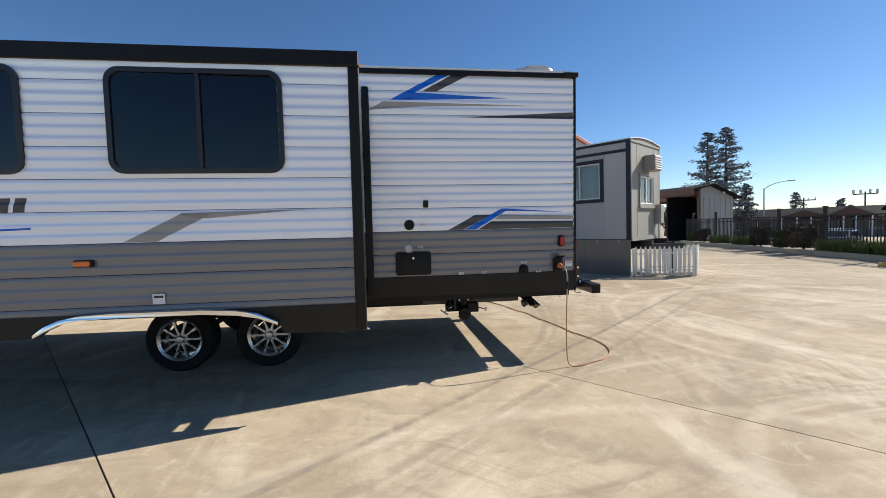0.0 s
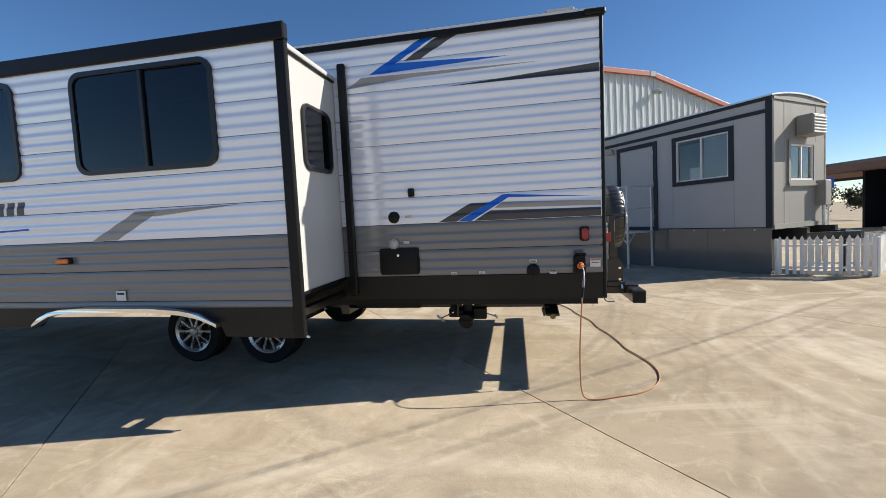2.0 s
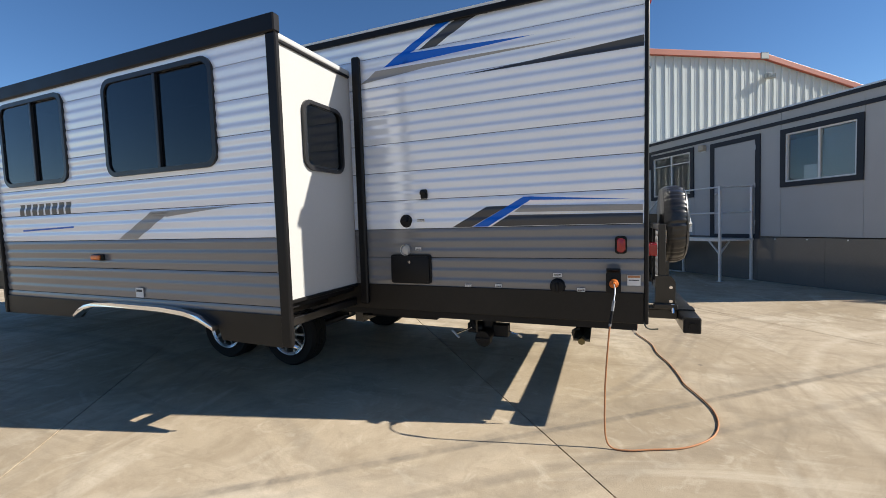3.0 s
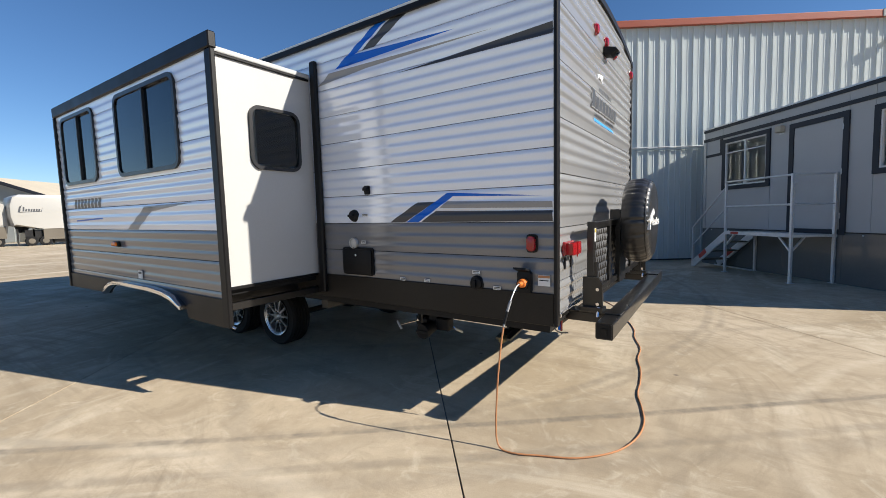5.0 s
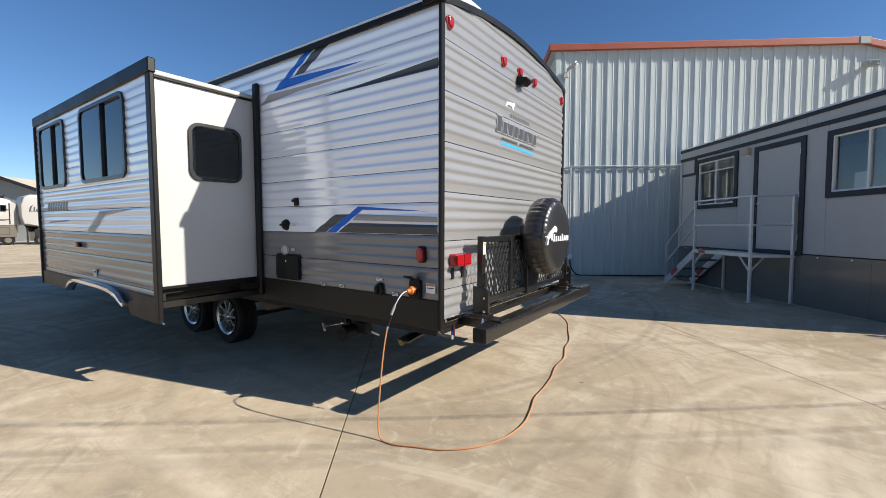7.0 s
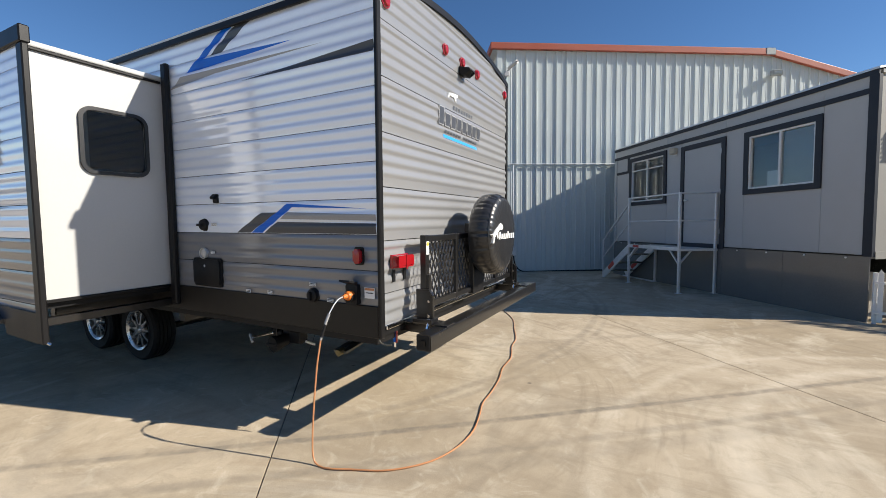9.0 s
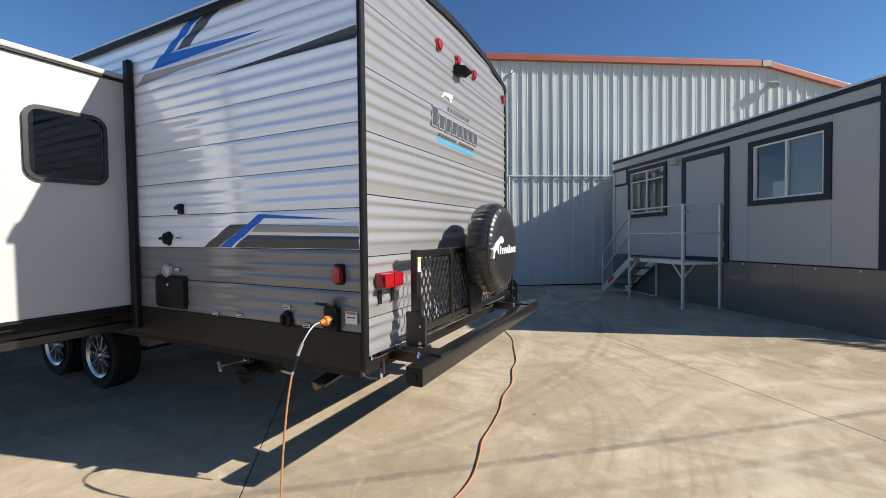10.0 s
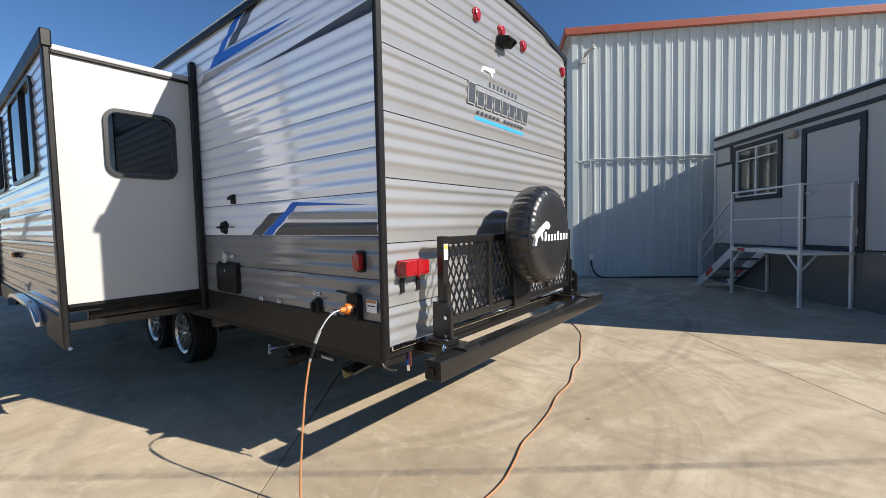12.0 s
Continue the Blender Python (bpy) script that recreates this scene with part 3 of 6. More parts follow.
def build_body():
    # side wall courses
    z = 0.92
    for z1 in (1.1525, 1.385, 1.6175, 1.85, 2.0825, 2.315, 2.5475, 2.78, 2.96):
        part("siding_panel", side.panel(NOSE, REAR - 0.01, z, z1), "grey" if z1 < 1.4 else "siding", trailer, smooth=True)
        z = z1
    # rear courses under the arched roof
    z = 0.78
    for z1 in (1.0, 1.345, 1.692, 2.039, 2.386, 2.733, 3.11):
        def ends(h):
            if h <= 2.975:
                return SIDE + 0.01, FAR - 0.01
            k = 1.225 * math.sqrt(max(1 - (h - 2.975) / 0.145, 0))
            return 5.405 - k, 5.405 + k
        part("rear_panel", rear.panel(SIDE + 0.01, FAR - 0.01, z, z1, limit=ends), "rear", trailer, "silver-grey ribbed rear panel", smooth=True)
        z = z1
    # inner shell
    bm = bmesh.new()
    ys = [SIDE + 0.015 + (FAR - SIDE - 0.03) * i / 12 for i in range(13)]
    prism([(SIDE + 0.012, 0.72)] + [(SIDE + 0.012, 2.93)] + [(y, arch(y) - 0.02) for y in ys] + [(FAR, 2.95), (FAR, 0.72)], "x", NOSE, REAR - 0.012, bm)
    part("body_shell", bm, "black", trailer)
    # roof membrane, wrapped over the edges
    pts = [(SIDE - 0.012, 2.955)] + [(y, arch(y) + 0.036) for y in [SIDE - 0.012 + (FAR - SIDE + 0.024) * i / 16 for i in range(17)]] + [(FAR + 0.012, 2.955)]
    inner = [(y, arch(y)) for y in [FAR - (FAR - SIDE) * i / 16 for i in range(17)]]
    part("roof", prism(pts + inner, "x", NOSE, REAR - 0.03), "roof", trailer, "white roof membrane", smooth=True)
    part("roof_rail", box(NOSE, REAR + 0.012, SIDE - 0.026, SIDE - 0.004, 2.935, 2.985, 0.005), "trim", trailer, "black roof edge rail")
    part("gutter_spout", box(REAR - 0.13, REAR + 0.035, SIDE - 0.045, SIDE + 0.02, 2.945, 2.99, 0.01), "trim", trailer)
    # black edge band over the rear
    bm = bmesh.new()
    n = 20
    yy = [SIDE - 0.012 + (FAR - SIDE + 0.024) * i / n for i in range(n + 1)]
    prism([(y, arch(y) + 0.026) for y in yy] + [(y, arch(y) - 0.022) for y in reversed(yy)], "x", REAR - 0.035, REAR + 0.018, bm)
    part("rear_roof_band", bm, "trim", trailer)
    for y in (SIDE, FAR):
        s = 1 if y == SIDE else -1
        a = y - 0.014 * s
        part("corner_trim", box(REAR - 0.012, REAR + 0.016, min(a, y + 0.032 * s), max(a, y + 0.032 * s), 0.715, 2.965, 0.006), "trim", trailer)
    part("side_skirt", box(NOSE, REAR - 0.012, SIDE - 0.012, SIDE + 0.011, 0.715, 0.925, 0.004), "skirt", trailer, "dark brown metal skirt")
    part("rear_sill", box(REAR - 0.03, REAR + 0.022, SIDE + 0.04, FAR - 0.04, 0.765, 0.795, 0.005), "chrome", trailer)
    part("floor_pan", box(NOSE + 0.1, REAR - 0.05, SIDE + 0.03, FAR - 0.03, 0.66, 0.73), "black", trailer)
    # vertical seal where the slide meets the wall
    part("slide_seal", box(-0.335, -0.265, SIDE - 0.055, SIDE - 0.011, 0.76, 2.80, 0.01), "trim", trailer)
    part("roof_vent", prism(rounded(1.38, 1.80, 4.5, 4.92, 0.1), "z", 3.03, 3.183, bevel=0.05), "white", trailer, "white roof vent lid", smooth=True)
    part("antenna_base", rod((0.2, 4.9, 3.05), (0.2, 4.9, 3.17), 0.06, 14), "white", trailer)


build_body()


# chevrons and stripes
for nm, mt, pts in (
    ("stripe", "blue", [(-0.06, 2.69), (0.44, 2.955), (0.56, 2.955), (0.19, 2.765), (0.14, 2.69)]),
    ("stripe", "blue", [(0.10, 2.69), (0.19, 2.762), (0.6, 2.745), (1.15, 2.722)]),
    ("stripe", "charcoal", [(0.26, 2.775), (0.59, 2.955), (0.76, 2.955), (0.40, 2.775)]),
    ("stripe", "silver", [(-0.28, 2.585), (-0.13, 2.672), (1.43, 2.65), (0.3, 2.632)]),
    ("stripe", "charcoal", [(0.62, 2.525), (1.841, 2.59), (1.841, 2.52)]),
    ("stripe", "charcoal", [(0.50, 1.39), (0.78, 1.54), (0.945, 1.54), (0.655, 1.39)]),
    ("stripe", "blue", [(0.665, 1.39), (1.055, 1.6), (1.11, 1.6), (1.11, 1.578), (0.785, 1.39)]),
    ("stripe", "blue", [(1.10, 1.6), (1.77, 1.553), (1.1, 1.575)]),
    ("stripe", "silver", [(1.05, 1.54), (1.838, 1.515), (1.838, 1.476), (0.985, 1.492)]),
    ("stripe", "pale", [(0.97, 1.488), (1.838, 1.474), (1.838, 1.464), (0.955, 1.476)]),
    ("stripe", "charcoal", [(0.81, 1.39), (0.95, 1.472), (1.838, 1.458), (1.838, 1.39)]),
):
    part(nm, side.decal(pts), mt, trailer)


def build_slide():
    """The slide-out box with its own ribbed front, wide black border, windows, low skirt and wheel arch."""
    core = part("slide_out", box(SLIDE_L + 0.08, SLIDE_R - 0.12, SIDE - 0.02, SIDE - 0.012, 0.95, 2.66), "dark", trailer, "slide-out room with white end walls")
    holes = ((-2.04, -0.91, 1.89, 2.585), (-3.58, -2.66, 1.89, 2.585))
    z = 0.845
    for z1 in (0.90, 1.1325, 1.365, 1.5975, 1.83, 2.0625, 2.295, 2.5275, 2.665):
        islands("siding_panel", front.panel(SLIDE_L + 0.04, SLIDE_R - 0.085, z, z1, holes), "grey" if z1 < 1.4 else "siding", core, smooth=True)
        z = z1
    # border: top, left, right
    part("border", box(SLIDE_L, SLIDE_R, SLIDE_Y - 0.03, SLIDE_Y + 0.03, 2.66, 2.775, 0.008), "trim", core)
    part("border", box(SLIDE_R - 0.085, SLIDE_R, SLIDE_Y - 0.022, SLIDE_Y + 0.018, 0.635, 2.66, 0.008), "trim", core)
    part("border", box(SLIDE_L, SLIDE_L + 0.045, SLIDE_Y - 0.028, SLIDE_Y + 0.03, 0.68, 2.66, 0.008), "trim", core)
    # skirt with the arch cut away
    arc = [(-2.62, 0.70), (-2.55, 0.755), (-2.45, 0.800), (-2.32, 0.822), (-2.1, 0.830), (-1.5, 0.826), (-1.25, 0.808), (-1.10, 0.785), (-0.96, 0.715), (-0.93, 0.64)]
    pts = [(SLIDE_L + 0.04, 0.68), *arc, (SLIDE_R - 0.08, 0.63), (SLIDE_R - 0.08, 0.848), (SLIDE_L + 0.04, 0.848)]
    part("slide_skirt", prism(pts, "y", SLIDE_Y - 0.016, SLIDE_Y + 0.008), "skirt", core, "dark brown metal skirt")
    bm = bmesh.new()
    o = [(x, z + 0.032) for x, z in arc[:-1]]
    prism([arc[0], *arc[1:-1], *reversed(o)], "y", SLIDE_Y - 0.075, SLIDE_Y - 0.012, bm, 0.006)
    part("wheel_arch_trim", bm, "chrome", core, "bright metal wheel arch trim", smooth=True)
    # end walls, roof and floor
    for x, s in ((SLIDE_R - 0.09, 1), (SLIDE_L + 0.05, -1)):
        if s > 0:
            y0, y1, w = SLIDE_Y + 0.01, SIDE - 0.012, 0.03
            hole = (3.62, 4.00, 1.885, 2.315)
            bm = ring([(y0, 0.93), (y1, 0.93), (y1, 2.665), (y0, 2.665)], [(hole[0], hole[2]), (hole[1], hole[2]), (hole[1], hole[3]), (hole[0], hole[3])], "x", x - w, x)
            part("end_wall", bm, "white", core, "smooth white end wall")
        else:
            part("end_wall", box(x, x + 0.03, SLIDE_Y + 0.01, SIDE - 0.012, 0.93, 2.665), "white", core, "smooth white end wall")
    part("slide_roof", box(SLIDE_L + 0.02, SLIDE_R - 0.075, SLIDE_Y + 0.031, SIDE - 0.012, 2.667, 2.71, 0.012, seg=2), "white", core, "white slide-out roof")
    part("end_drip_edge", box(SLIDE_R - 0.092, SLIDE_R - 0.07, SLIDE_Y + 0.031, SIDE - 0.03, 2.645, 2.664, 0.004), "trim", core)
    part("end_bottom_edge", box(SLIDE_R - 0.13, SLIDE_R - 0.075, SLIDE_Y + 0.031, SIDE - 0.03, 0.905, 0.928, 0.004), "trim", core)
    part("slide_floor", box(SLIDE_L + 0.08, SLIDE_R - 0.13, SLIDE_Y + 0.012, SIDE - 0.012, 0.86, 0.925), "black", core)
    for x in (-0.75, -3.2):
        part("slide_rail", box(x - 0.04, x + 0.04, SLIDE_Y + 0.2, SIDE + 0.3, 0.74, 0.85, 0.006), "steel", core)
    part("cross_tube", box(SLIDE_R - 0.16, SLIDE_R - 0.10, SLIDE_Y + 0.03, SIDE + 0.5, 0.74, 0.80, 0.005), "steel", core)
    part("drain_tip", rod((SLIDE_R - 0.03, SLIDE_Y - 0.01, 0.66), (SLIDE_R + 0.01, SLIDE_Y + 0.02, 0.63), 0.010, 8), "chrome", core)
    # front windows
    for x0, x1, z0, z1, mull in ((-2.08, -0.87, 1.865, 2.62, -1.46), (-3.62, -2.62, 1.865, 2.62, -3.1)):
        y = SLIDE_Y - 0.022
        wd = part("window", ring(rounded(x0, x1, z0, z1, 0.10), rounded(x0 + 0.035, x1 - 0.035, z0 + 0.035, z1 - 0.035, 0.075), "y", y, y + 0.045), "frame", trailer, "dark tinted slide-out window with black frame", smooth=True)
        part("pane", prism(rounded(x0 + 0.03, mull + 0.01, z0 + 0.03, z1 - 0.03, 0.07), "y", y + 0.012, y + 0.017), "tint", wd)
        part("pane", prism(rounded(mull - 0.01, x1 - 0.03, z0 + 0.03, z1 - 0.03, 0.07), "y", y + 0.026, y + 0.031), "tint", wd)
        part("mullion", box(mull - 0.018, mull + 0.012, y + 0.004, y + 0.036, z0 + 0.034, z1 - 0.034, 0.003), "frame", wd)
    # end window
    x = SLIDE_R - 0.09
    y0, y1, z0, z1 = 3.56, 4.03, 1.84, 2.345
    wd = part("window", ring(rounded(y0, y1, z0, z1, 0.09), rounded(y0 + 0.026, y1 - 0.026, z0 + 0.026, z1 - 0.026, 0.07), "x", x - 0.028, x + 0.022), "frame", trailer, "small dark end window of the slide-out", smooth=True)
    part("pane", prism(rounded(y0 + 0.03, y1 - 0.03, z0 + 0.03, z1 - 0.03, 0.06), "x", x - 0.002, x + 0.004), "tint", wd)
    # decals on the front
    for mt, pts in (("silver", [(-2.03, 1.37), (-1.62, 1.575), (-1.40, 1.575), (-1.8, 1.37)]), ("silver", [(-1.66, 1.55), (-1.62, 1.578), (-0.73, 1.59), (-1.44, 1.535)]),
                    ("blue", [(-3.42, 1.47), (-2.62, 1.49), (-2.62, 1.476), (-3.42, 1.455)])):
        part("stripe", front.decal(pts), mt, core)
    for i in range(8):
        x0 = -3.45 + 0.103 * i
        part("wordmark_bar", front.decal([(x0, 1.60), (x0 + 0.025, 1.70), (x0 + 0.098, 1.70), (x0 + 0.073, 1.60)]), "charcoal", core)
    part("marker_base", box(-2.355, -2.225, SLIDE_Y - 0.03, SLIDE_Y - 0.005, 1.20, 1.25, 0.006), "black", core)
    part("marker_light", box(-2.345, -2.235, SLIDE_Y - 0.052, SLIDE_Y - 0.029, 1.205, 1.245, 0.01, seg=2), "amber", core, "amber marker light")
    part("sticker", box(-1.85, -1.765, SLIDE_Y - 0.0165, SLIDE_Y - 0.011, 0.91, 0.985), "label", core)
    part("sticker_lines", box(-1.84, -1.775, SLIDE_Y - 0.018, SLIDE_Y - 0.0164, 0.955, 0.972), "ink", core)


build_slide()


# ---- metal building ----
def build_metal_building():
    b = thing("metal_building", "tall pale ribbed metal building with red-brown roof edge", "building", pose(-0.86, 13.972, 0, 0, 0, 30.6))

    def top(x):
        return 6.66 - 0.06 * x / 8.3 if x < 8.3 else 6.60 - 0.247 * (x - 8.3)
    # ribbed sheets, each a metre wide, above and below the belt
    xs_end, pitch = 16.0, 0.305
    prof = ((0.0, 0.0), (0.055, 0.0), (0.064, 0.006), (0.080, 0.006), (0.089, 0.0), (0.2, 0.0), (0.211, 0.032), (0.246, 0.032), (0.257, 0.0))
    n = int(xs_end / (pitch * 3))
    for i in range(n):
        pts = [(i * 3 * pitch + k * pitch + a, d) for k in range(3) for a, d in prof] + [((i + 1) * 3 * pitch, 0.0)]
        for lo, hi in ((0.02, 3.18), (3.20, None)):
            bm = bmesh.new()
            rows = []
            for x, d in pts:
                rows.append((bm.verts.new((x, -d, lo)), bm.verts.new((x, -d, top(x) - 0.06 if hi is None else hi))))
            for (a, c), (e, f) in zip(rows, rows[1:]):
                bm.faces.new((a, e, f, c))
            part("cladding_sheet", bm, "metal_wall", b)
    outline = [(0, 0), (xs_end, 0), (xs_end, top(xs_end) - 0.08), (8.3, top(8.3) - 0.08), (0, top(0) - 0.08)]
    part("wall_core", prism(outline, "y", 0.006, 22), "metal_wall", b)
    part("belt_flashing", box(0, xs_end, -0.045, -0.0285, 3.165, 3.215, 0.004), "metal_wall", b, "thin sheet-metal belt")
    part("conduit", rod((0.3, -0.065, 3.24), (7.5, -0.065, 3.24), 0.016), "galv", b)
    part("conduit", rod((0.42, -0.06, 3.24), (0.42, -0.06, 0.55), 0.016), "galv", b)
    part("junction_box", box(0.35, 0.49, -0.13, -0.036, 0.5, 0.68, 0.01), "galv", b)
    part("hose", tube([(0.42, -0.1, 0.5), (0.45, -0.16, 0.25), (0.62, -0.22, 0.06), (1.0, -0.16, 0.03), (2.0, -0.12, 0.03), (3.4, -0.12, 0.03)], 0.018), "black", b)
    bm = bmesh.new()
    part("roof", prism([(-0.2, top(0) + 0.06), (8.3, top(8.3) + 0.05), (xs_end + 0.2, top(xs_end)), (xs_end + 0.2, top(xs_end) - 0.1), (8.3, top(8.3) - 0.07), (-0.2, top(0) - 0.07)], "y", -0.02, 22, bm), "galv", b, "low metal roof")
    part("fascia", prism([(-0.25, top(0) + 0.1), (8.3, top(8.3) + 0.09), (8.3, top(8.3) - 0.1), (-0.25, top(0) - 0.09)], "y", -0.14, -0.04, bevel=0.015), "rust_red", b, "red-brown metal fascia")
    part("fascia", prism([(8.3, top(8.3) + 0.09), (xs_end + 0.2, top(xs_end) + 0.02), (xs_end + 0.2, top(xs_end) - 0.17), (8.3, top(8.3) - 0.1)], "y", -0.14, -0.04, bevel=0.015), "rust_red", b, "red-brown metal fascia")
    part("side_fascia", box(-0.25, -0.17, -0.039, 22, top(0) - 0.09, top(0) + 0.1, 0.015), "rust_red", b, "red-brown metal fascia")
    part("fascia_joint", box(8.15, 8.45, -0.15, -0.13, top(8.3) - 0.105, top(8.3) + 0.10, 0.015), "shed", b)
    part("corner_flashing", box(-0.05, 0.10, -0.045, 0.05, 0, top(0) - 0.08, 0.01), "metal_wall", b)
    fl = part("flood_light", box(8.30, 8.62, -0.25, -0.10, 5.86, 6.02, 0.02), "shed", b, "grey wall-mounted flood light", smooth=True)
    part("light_bracket", box(8.42, 8.52, -0.12, -0.02, 5.88, 5.98), "galv", fl)
    part("lens", box(8.33, 8.59, -0.262, -0.249, 5.88, 5.99, 0.005), "pane", fl)
    sc = part("security_camera", rod((0.28, -0.1, 6.02), (0.46, -0.42, 6.10), 0.05, 14), "white", b, "white bullet camera under the eave", smooth=True)
    part("camera_arm", rod((0.24, -0.03, 5.92), (0.29, -0.14, 6.02), 0.025, 10), "white", sc)
    part("camera_lens", rod((0.457, -0.415, 6.099), (0.466, -0.43, 6.103), 0.034, 12), "black", sc)
    part("junction_box", box(0.16, 0.32, -0.1, -0.036, 5.80, 5.94, 0.015), "white", b)


build_metal_building()


# ---- site office ----
OFFICE = Matrix.Translation((6.07, 9.93, 0)) @ pose(0, 0, 0, 0, 0, math.degrees(math.atan2(0.8, -0.6)))
LEN, DEEP, TOPZ = 6.28, 2.15, 3.50


def frame_rect(name, x0, x1, z0, z1, w, y0, y1, material, parent, label=""):
    return part(name, ring([(x0, z0), (x1, z0), (x1, z1), (x0, z1)], [(x0 + w, z0 + w), (x1 - w, z0 + w), (x1 - w, z1 - w), (x0 + w, z1 - w)], "y", y0, y1), material, parent, label)


def build_office():
    o = thing("site_office", "grey portable site office with dark trim and solid skirting", "portable office", OFFICE)

    def crown(y):
        return TOPZ + 0.10 * (1 - ((y + DEEP / 2) / (DEEP / 2)) ** 2)
    wins = ((0.70, 2.07, 1.945, 3.09), (4.16, 5.60, 1.905, 3.15))
    # front wall in vertical sheets with the window holes left open
    edges = [0.0, 0.70, 2.07, 2.5, 3.67, 4.16, 5.60, LEN]
    for a, c in zip(edges, edges[1:]):
        w = [h for h in wins if h[0] <= a + 0.01 and c - 0.01 <= h[1]]
        spans = [(0.95, TOPZ)] if not w else [(0.95, w[0][2]), (w[0][3], TOPZ)]
        for z0, z1 in spans:
            part("wall_sheet", box(a + 0.002, c - 0.002, -0.09, 0, z0, z1, 0.002), "office", o)
    part("back_wall", box(0, LEN, -DEEP, -DEEP + 0.09, 0.9, TOPZ), "office", o)
    part("far_end_wall", box(LEN - 0.09, LEN, -DEEP + 0.09, -0.09, 0.9, TOPZ), "office", o)
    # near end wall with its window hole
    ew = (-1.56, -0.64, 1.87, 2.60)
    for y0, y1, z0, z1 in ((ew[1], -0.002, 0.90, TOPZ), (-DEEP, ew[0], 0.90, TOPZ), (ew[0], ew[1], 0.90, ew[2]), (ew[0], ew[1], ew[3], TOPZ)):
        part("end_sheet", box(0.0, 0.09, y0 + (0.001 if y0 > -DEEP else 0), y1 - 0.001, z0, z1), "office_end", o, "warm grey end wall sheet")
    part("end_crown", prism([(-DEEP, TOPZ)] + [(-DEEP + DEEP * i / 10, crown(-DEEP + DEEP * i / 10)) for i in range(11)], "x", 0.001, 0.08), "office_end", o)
    pts = [(-DEEP - 0.04 + (DEEP + 0.08) * i / 12, crown(min(max(-DEEP + DEEP * i / 12, -DEEP), 0)) + 0.035) for i in range(13)]
    part("roof", prism(pts + [(y, z - 0.03) for y, z in reversed(pts)], "x", -0.03, LEN + 0.03), "galv", o, "shallow arched metal roof", smooth=True)
    # Unseen block added so its shadow falls across the metal building.
    part("utility_closet", prism([(LEN + 0.001, -0.02), (LEN + 0.56, -0.86), (LEN + 0.56, -DEEP), (LEN + 0.001, -DEEP)], "z", 0.0, TOPZ - 0.002), "office", o, "unseen grey block on the far end that casts the wall shadow")
    part("floor", box(0.09, LEN - 0.09, -DEEP + 0.09, -0.09, 0.9, 0.95), "dark", o)
    part("inner_ceiling", box(0.09, LEN - 0.09, -DEEP + 0.09, -0.09, 3.2, 3.24), "white", o)
    # dark boards
    part("eave_board", box(-0.012, LEN, 0.002, 0.026, TOPZ - 0.06, TOPZ + 0.02), "navy", o)
    part("band_board", box(0.105, LEN, 0.002, 0.024, 3.20, 3.275), "navy", o)
    part("corner_board", box(-0.02, 0.10, -0.03, 0.024, 0.93, TOPZ - 0.061), "navy", o)
    part("corner_board", box(LEN - 0.09, LEN, 0.002, 0.022, 0.95, 3.199), "office", o)
    part("left_board", box(5.62, LEN - 0.091, 0.002, 0.022, 2.79, 2.855), "navy", o)
    part("left_board", box(5.61, 5.68, 0.002, 0.022, 2.856, 3.199), "navy", o)
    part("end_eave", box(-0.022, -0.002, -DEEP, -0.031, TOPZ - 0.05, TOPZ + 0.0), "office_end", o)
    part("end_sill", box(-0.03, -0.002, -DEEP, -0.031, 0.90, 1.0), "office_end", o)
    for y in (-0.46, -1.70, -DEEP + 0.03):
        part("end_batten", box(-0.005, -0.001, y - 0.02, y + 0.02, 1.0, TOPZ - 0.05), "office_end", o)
    # skirting sheets
    for i in range(5):
        a = LEN / 5 * i
        part("skirting_sheet", prism([(0.02, 0.93), (0.005, 0.93), (0.012, 0.0), (0.03, 0.0)], "x", a + 0.002, a + LEN / 5 - 0.002), "skirting", o, "glossy dark grey skirting sheet")
        for k in (0.3, 0.9):
            part("screw", rod((a + k, 0.018, 0.90), (a + k, 0.03, 0.90), 0.014, 8), "galv", o)
    # windows
    for x0, x1, z0, z1 in wins:
        w = frame_rect("window", x0, x1, z0, z1, 0.095, -0.02, 0.03, "navy", o, "white sliding window in a dark painted surround")
        frame_rect("sash", x0 + 0.09, x1 - 0.09, z0 + 0.09, z1 - 0.09, 0.035, -0.055, 0.012, "picket", w)
        m = (x0 + x1) / 2
        part("mullion", box(m - 0.018, m + 0.018, -0.05, 0.010, z0 + 0.12, z1 - 0.12), "picket", w)
        part("pane", box(x0 + 0.12, m, -0.022, -0.017, z0 + 0.12, z1 - 0.12), "pane", w)
        part("pane", box(m, x1 - 0.12, -0.036, -0.031, z0 + 0.12, z1 - 0.12), "pane", w)
    part("muntin", box(4.28, 5.48, -0.014, -0.004, 2.80, 2.825), "picket", o)
    part("paper_sheet", box(1.50, 1.72, -0.13, -0.125, 2.07, 2.34), "label", o, "white paper standing in the window")
    # Grey panel added behind this half to make the pane lighter.
    part("blind", box(0.80, 1.36, -0.075, -0.07, 2.06, 3.0), "shed", o, "grey panel added behind one half to lighten the pane")
    part("window_shelf", box(0.75, 2.03, -0.4, -0.095, 2.0, 2.03), "dark", o)
    # door
    frame_rect("door_surround", 2.48, 3.68, 0.90, 3.12, 0.10, 0.001, 0.032, "navy", o)
    d = part("door", box(2.585, 3.575, 0.0012, 0.016, 0.98, 3.015, 0.003), "office", o, "plain grey steel door")
    part("door_handle", rod((3.50, 0.018, 1.93), (3.50, 0.075, 1.93), 0.022, 12), "galv", d)
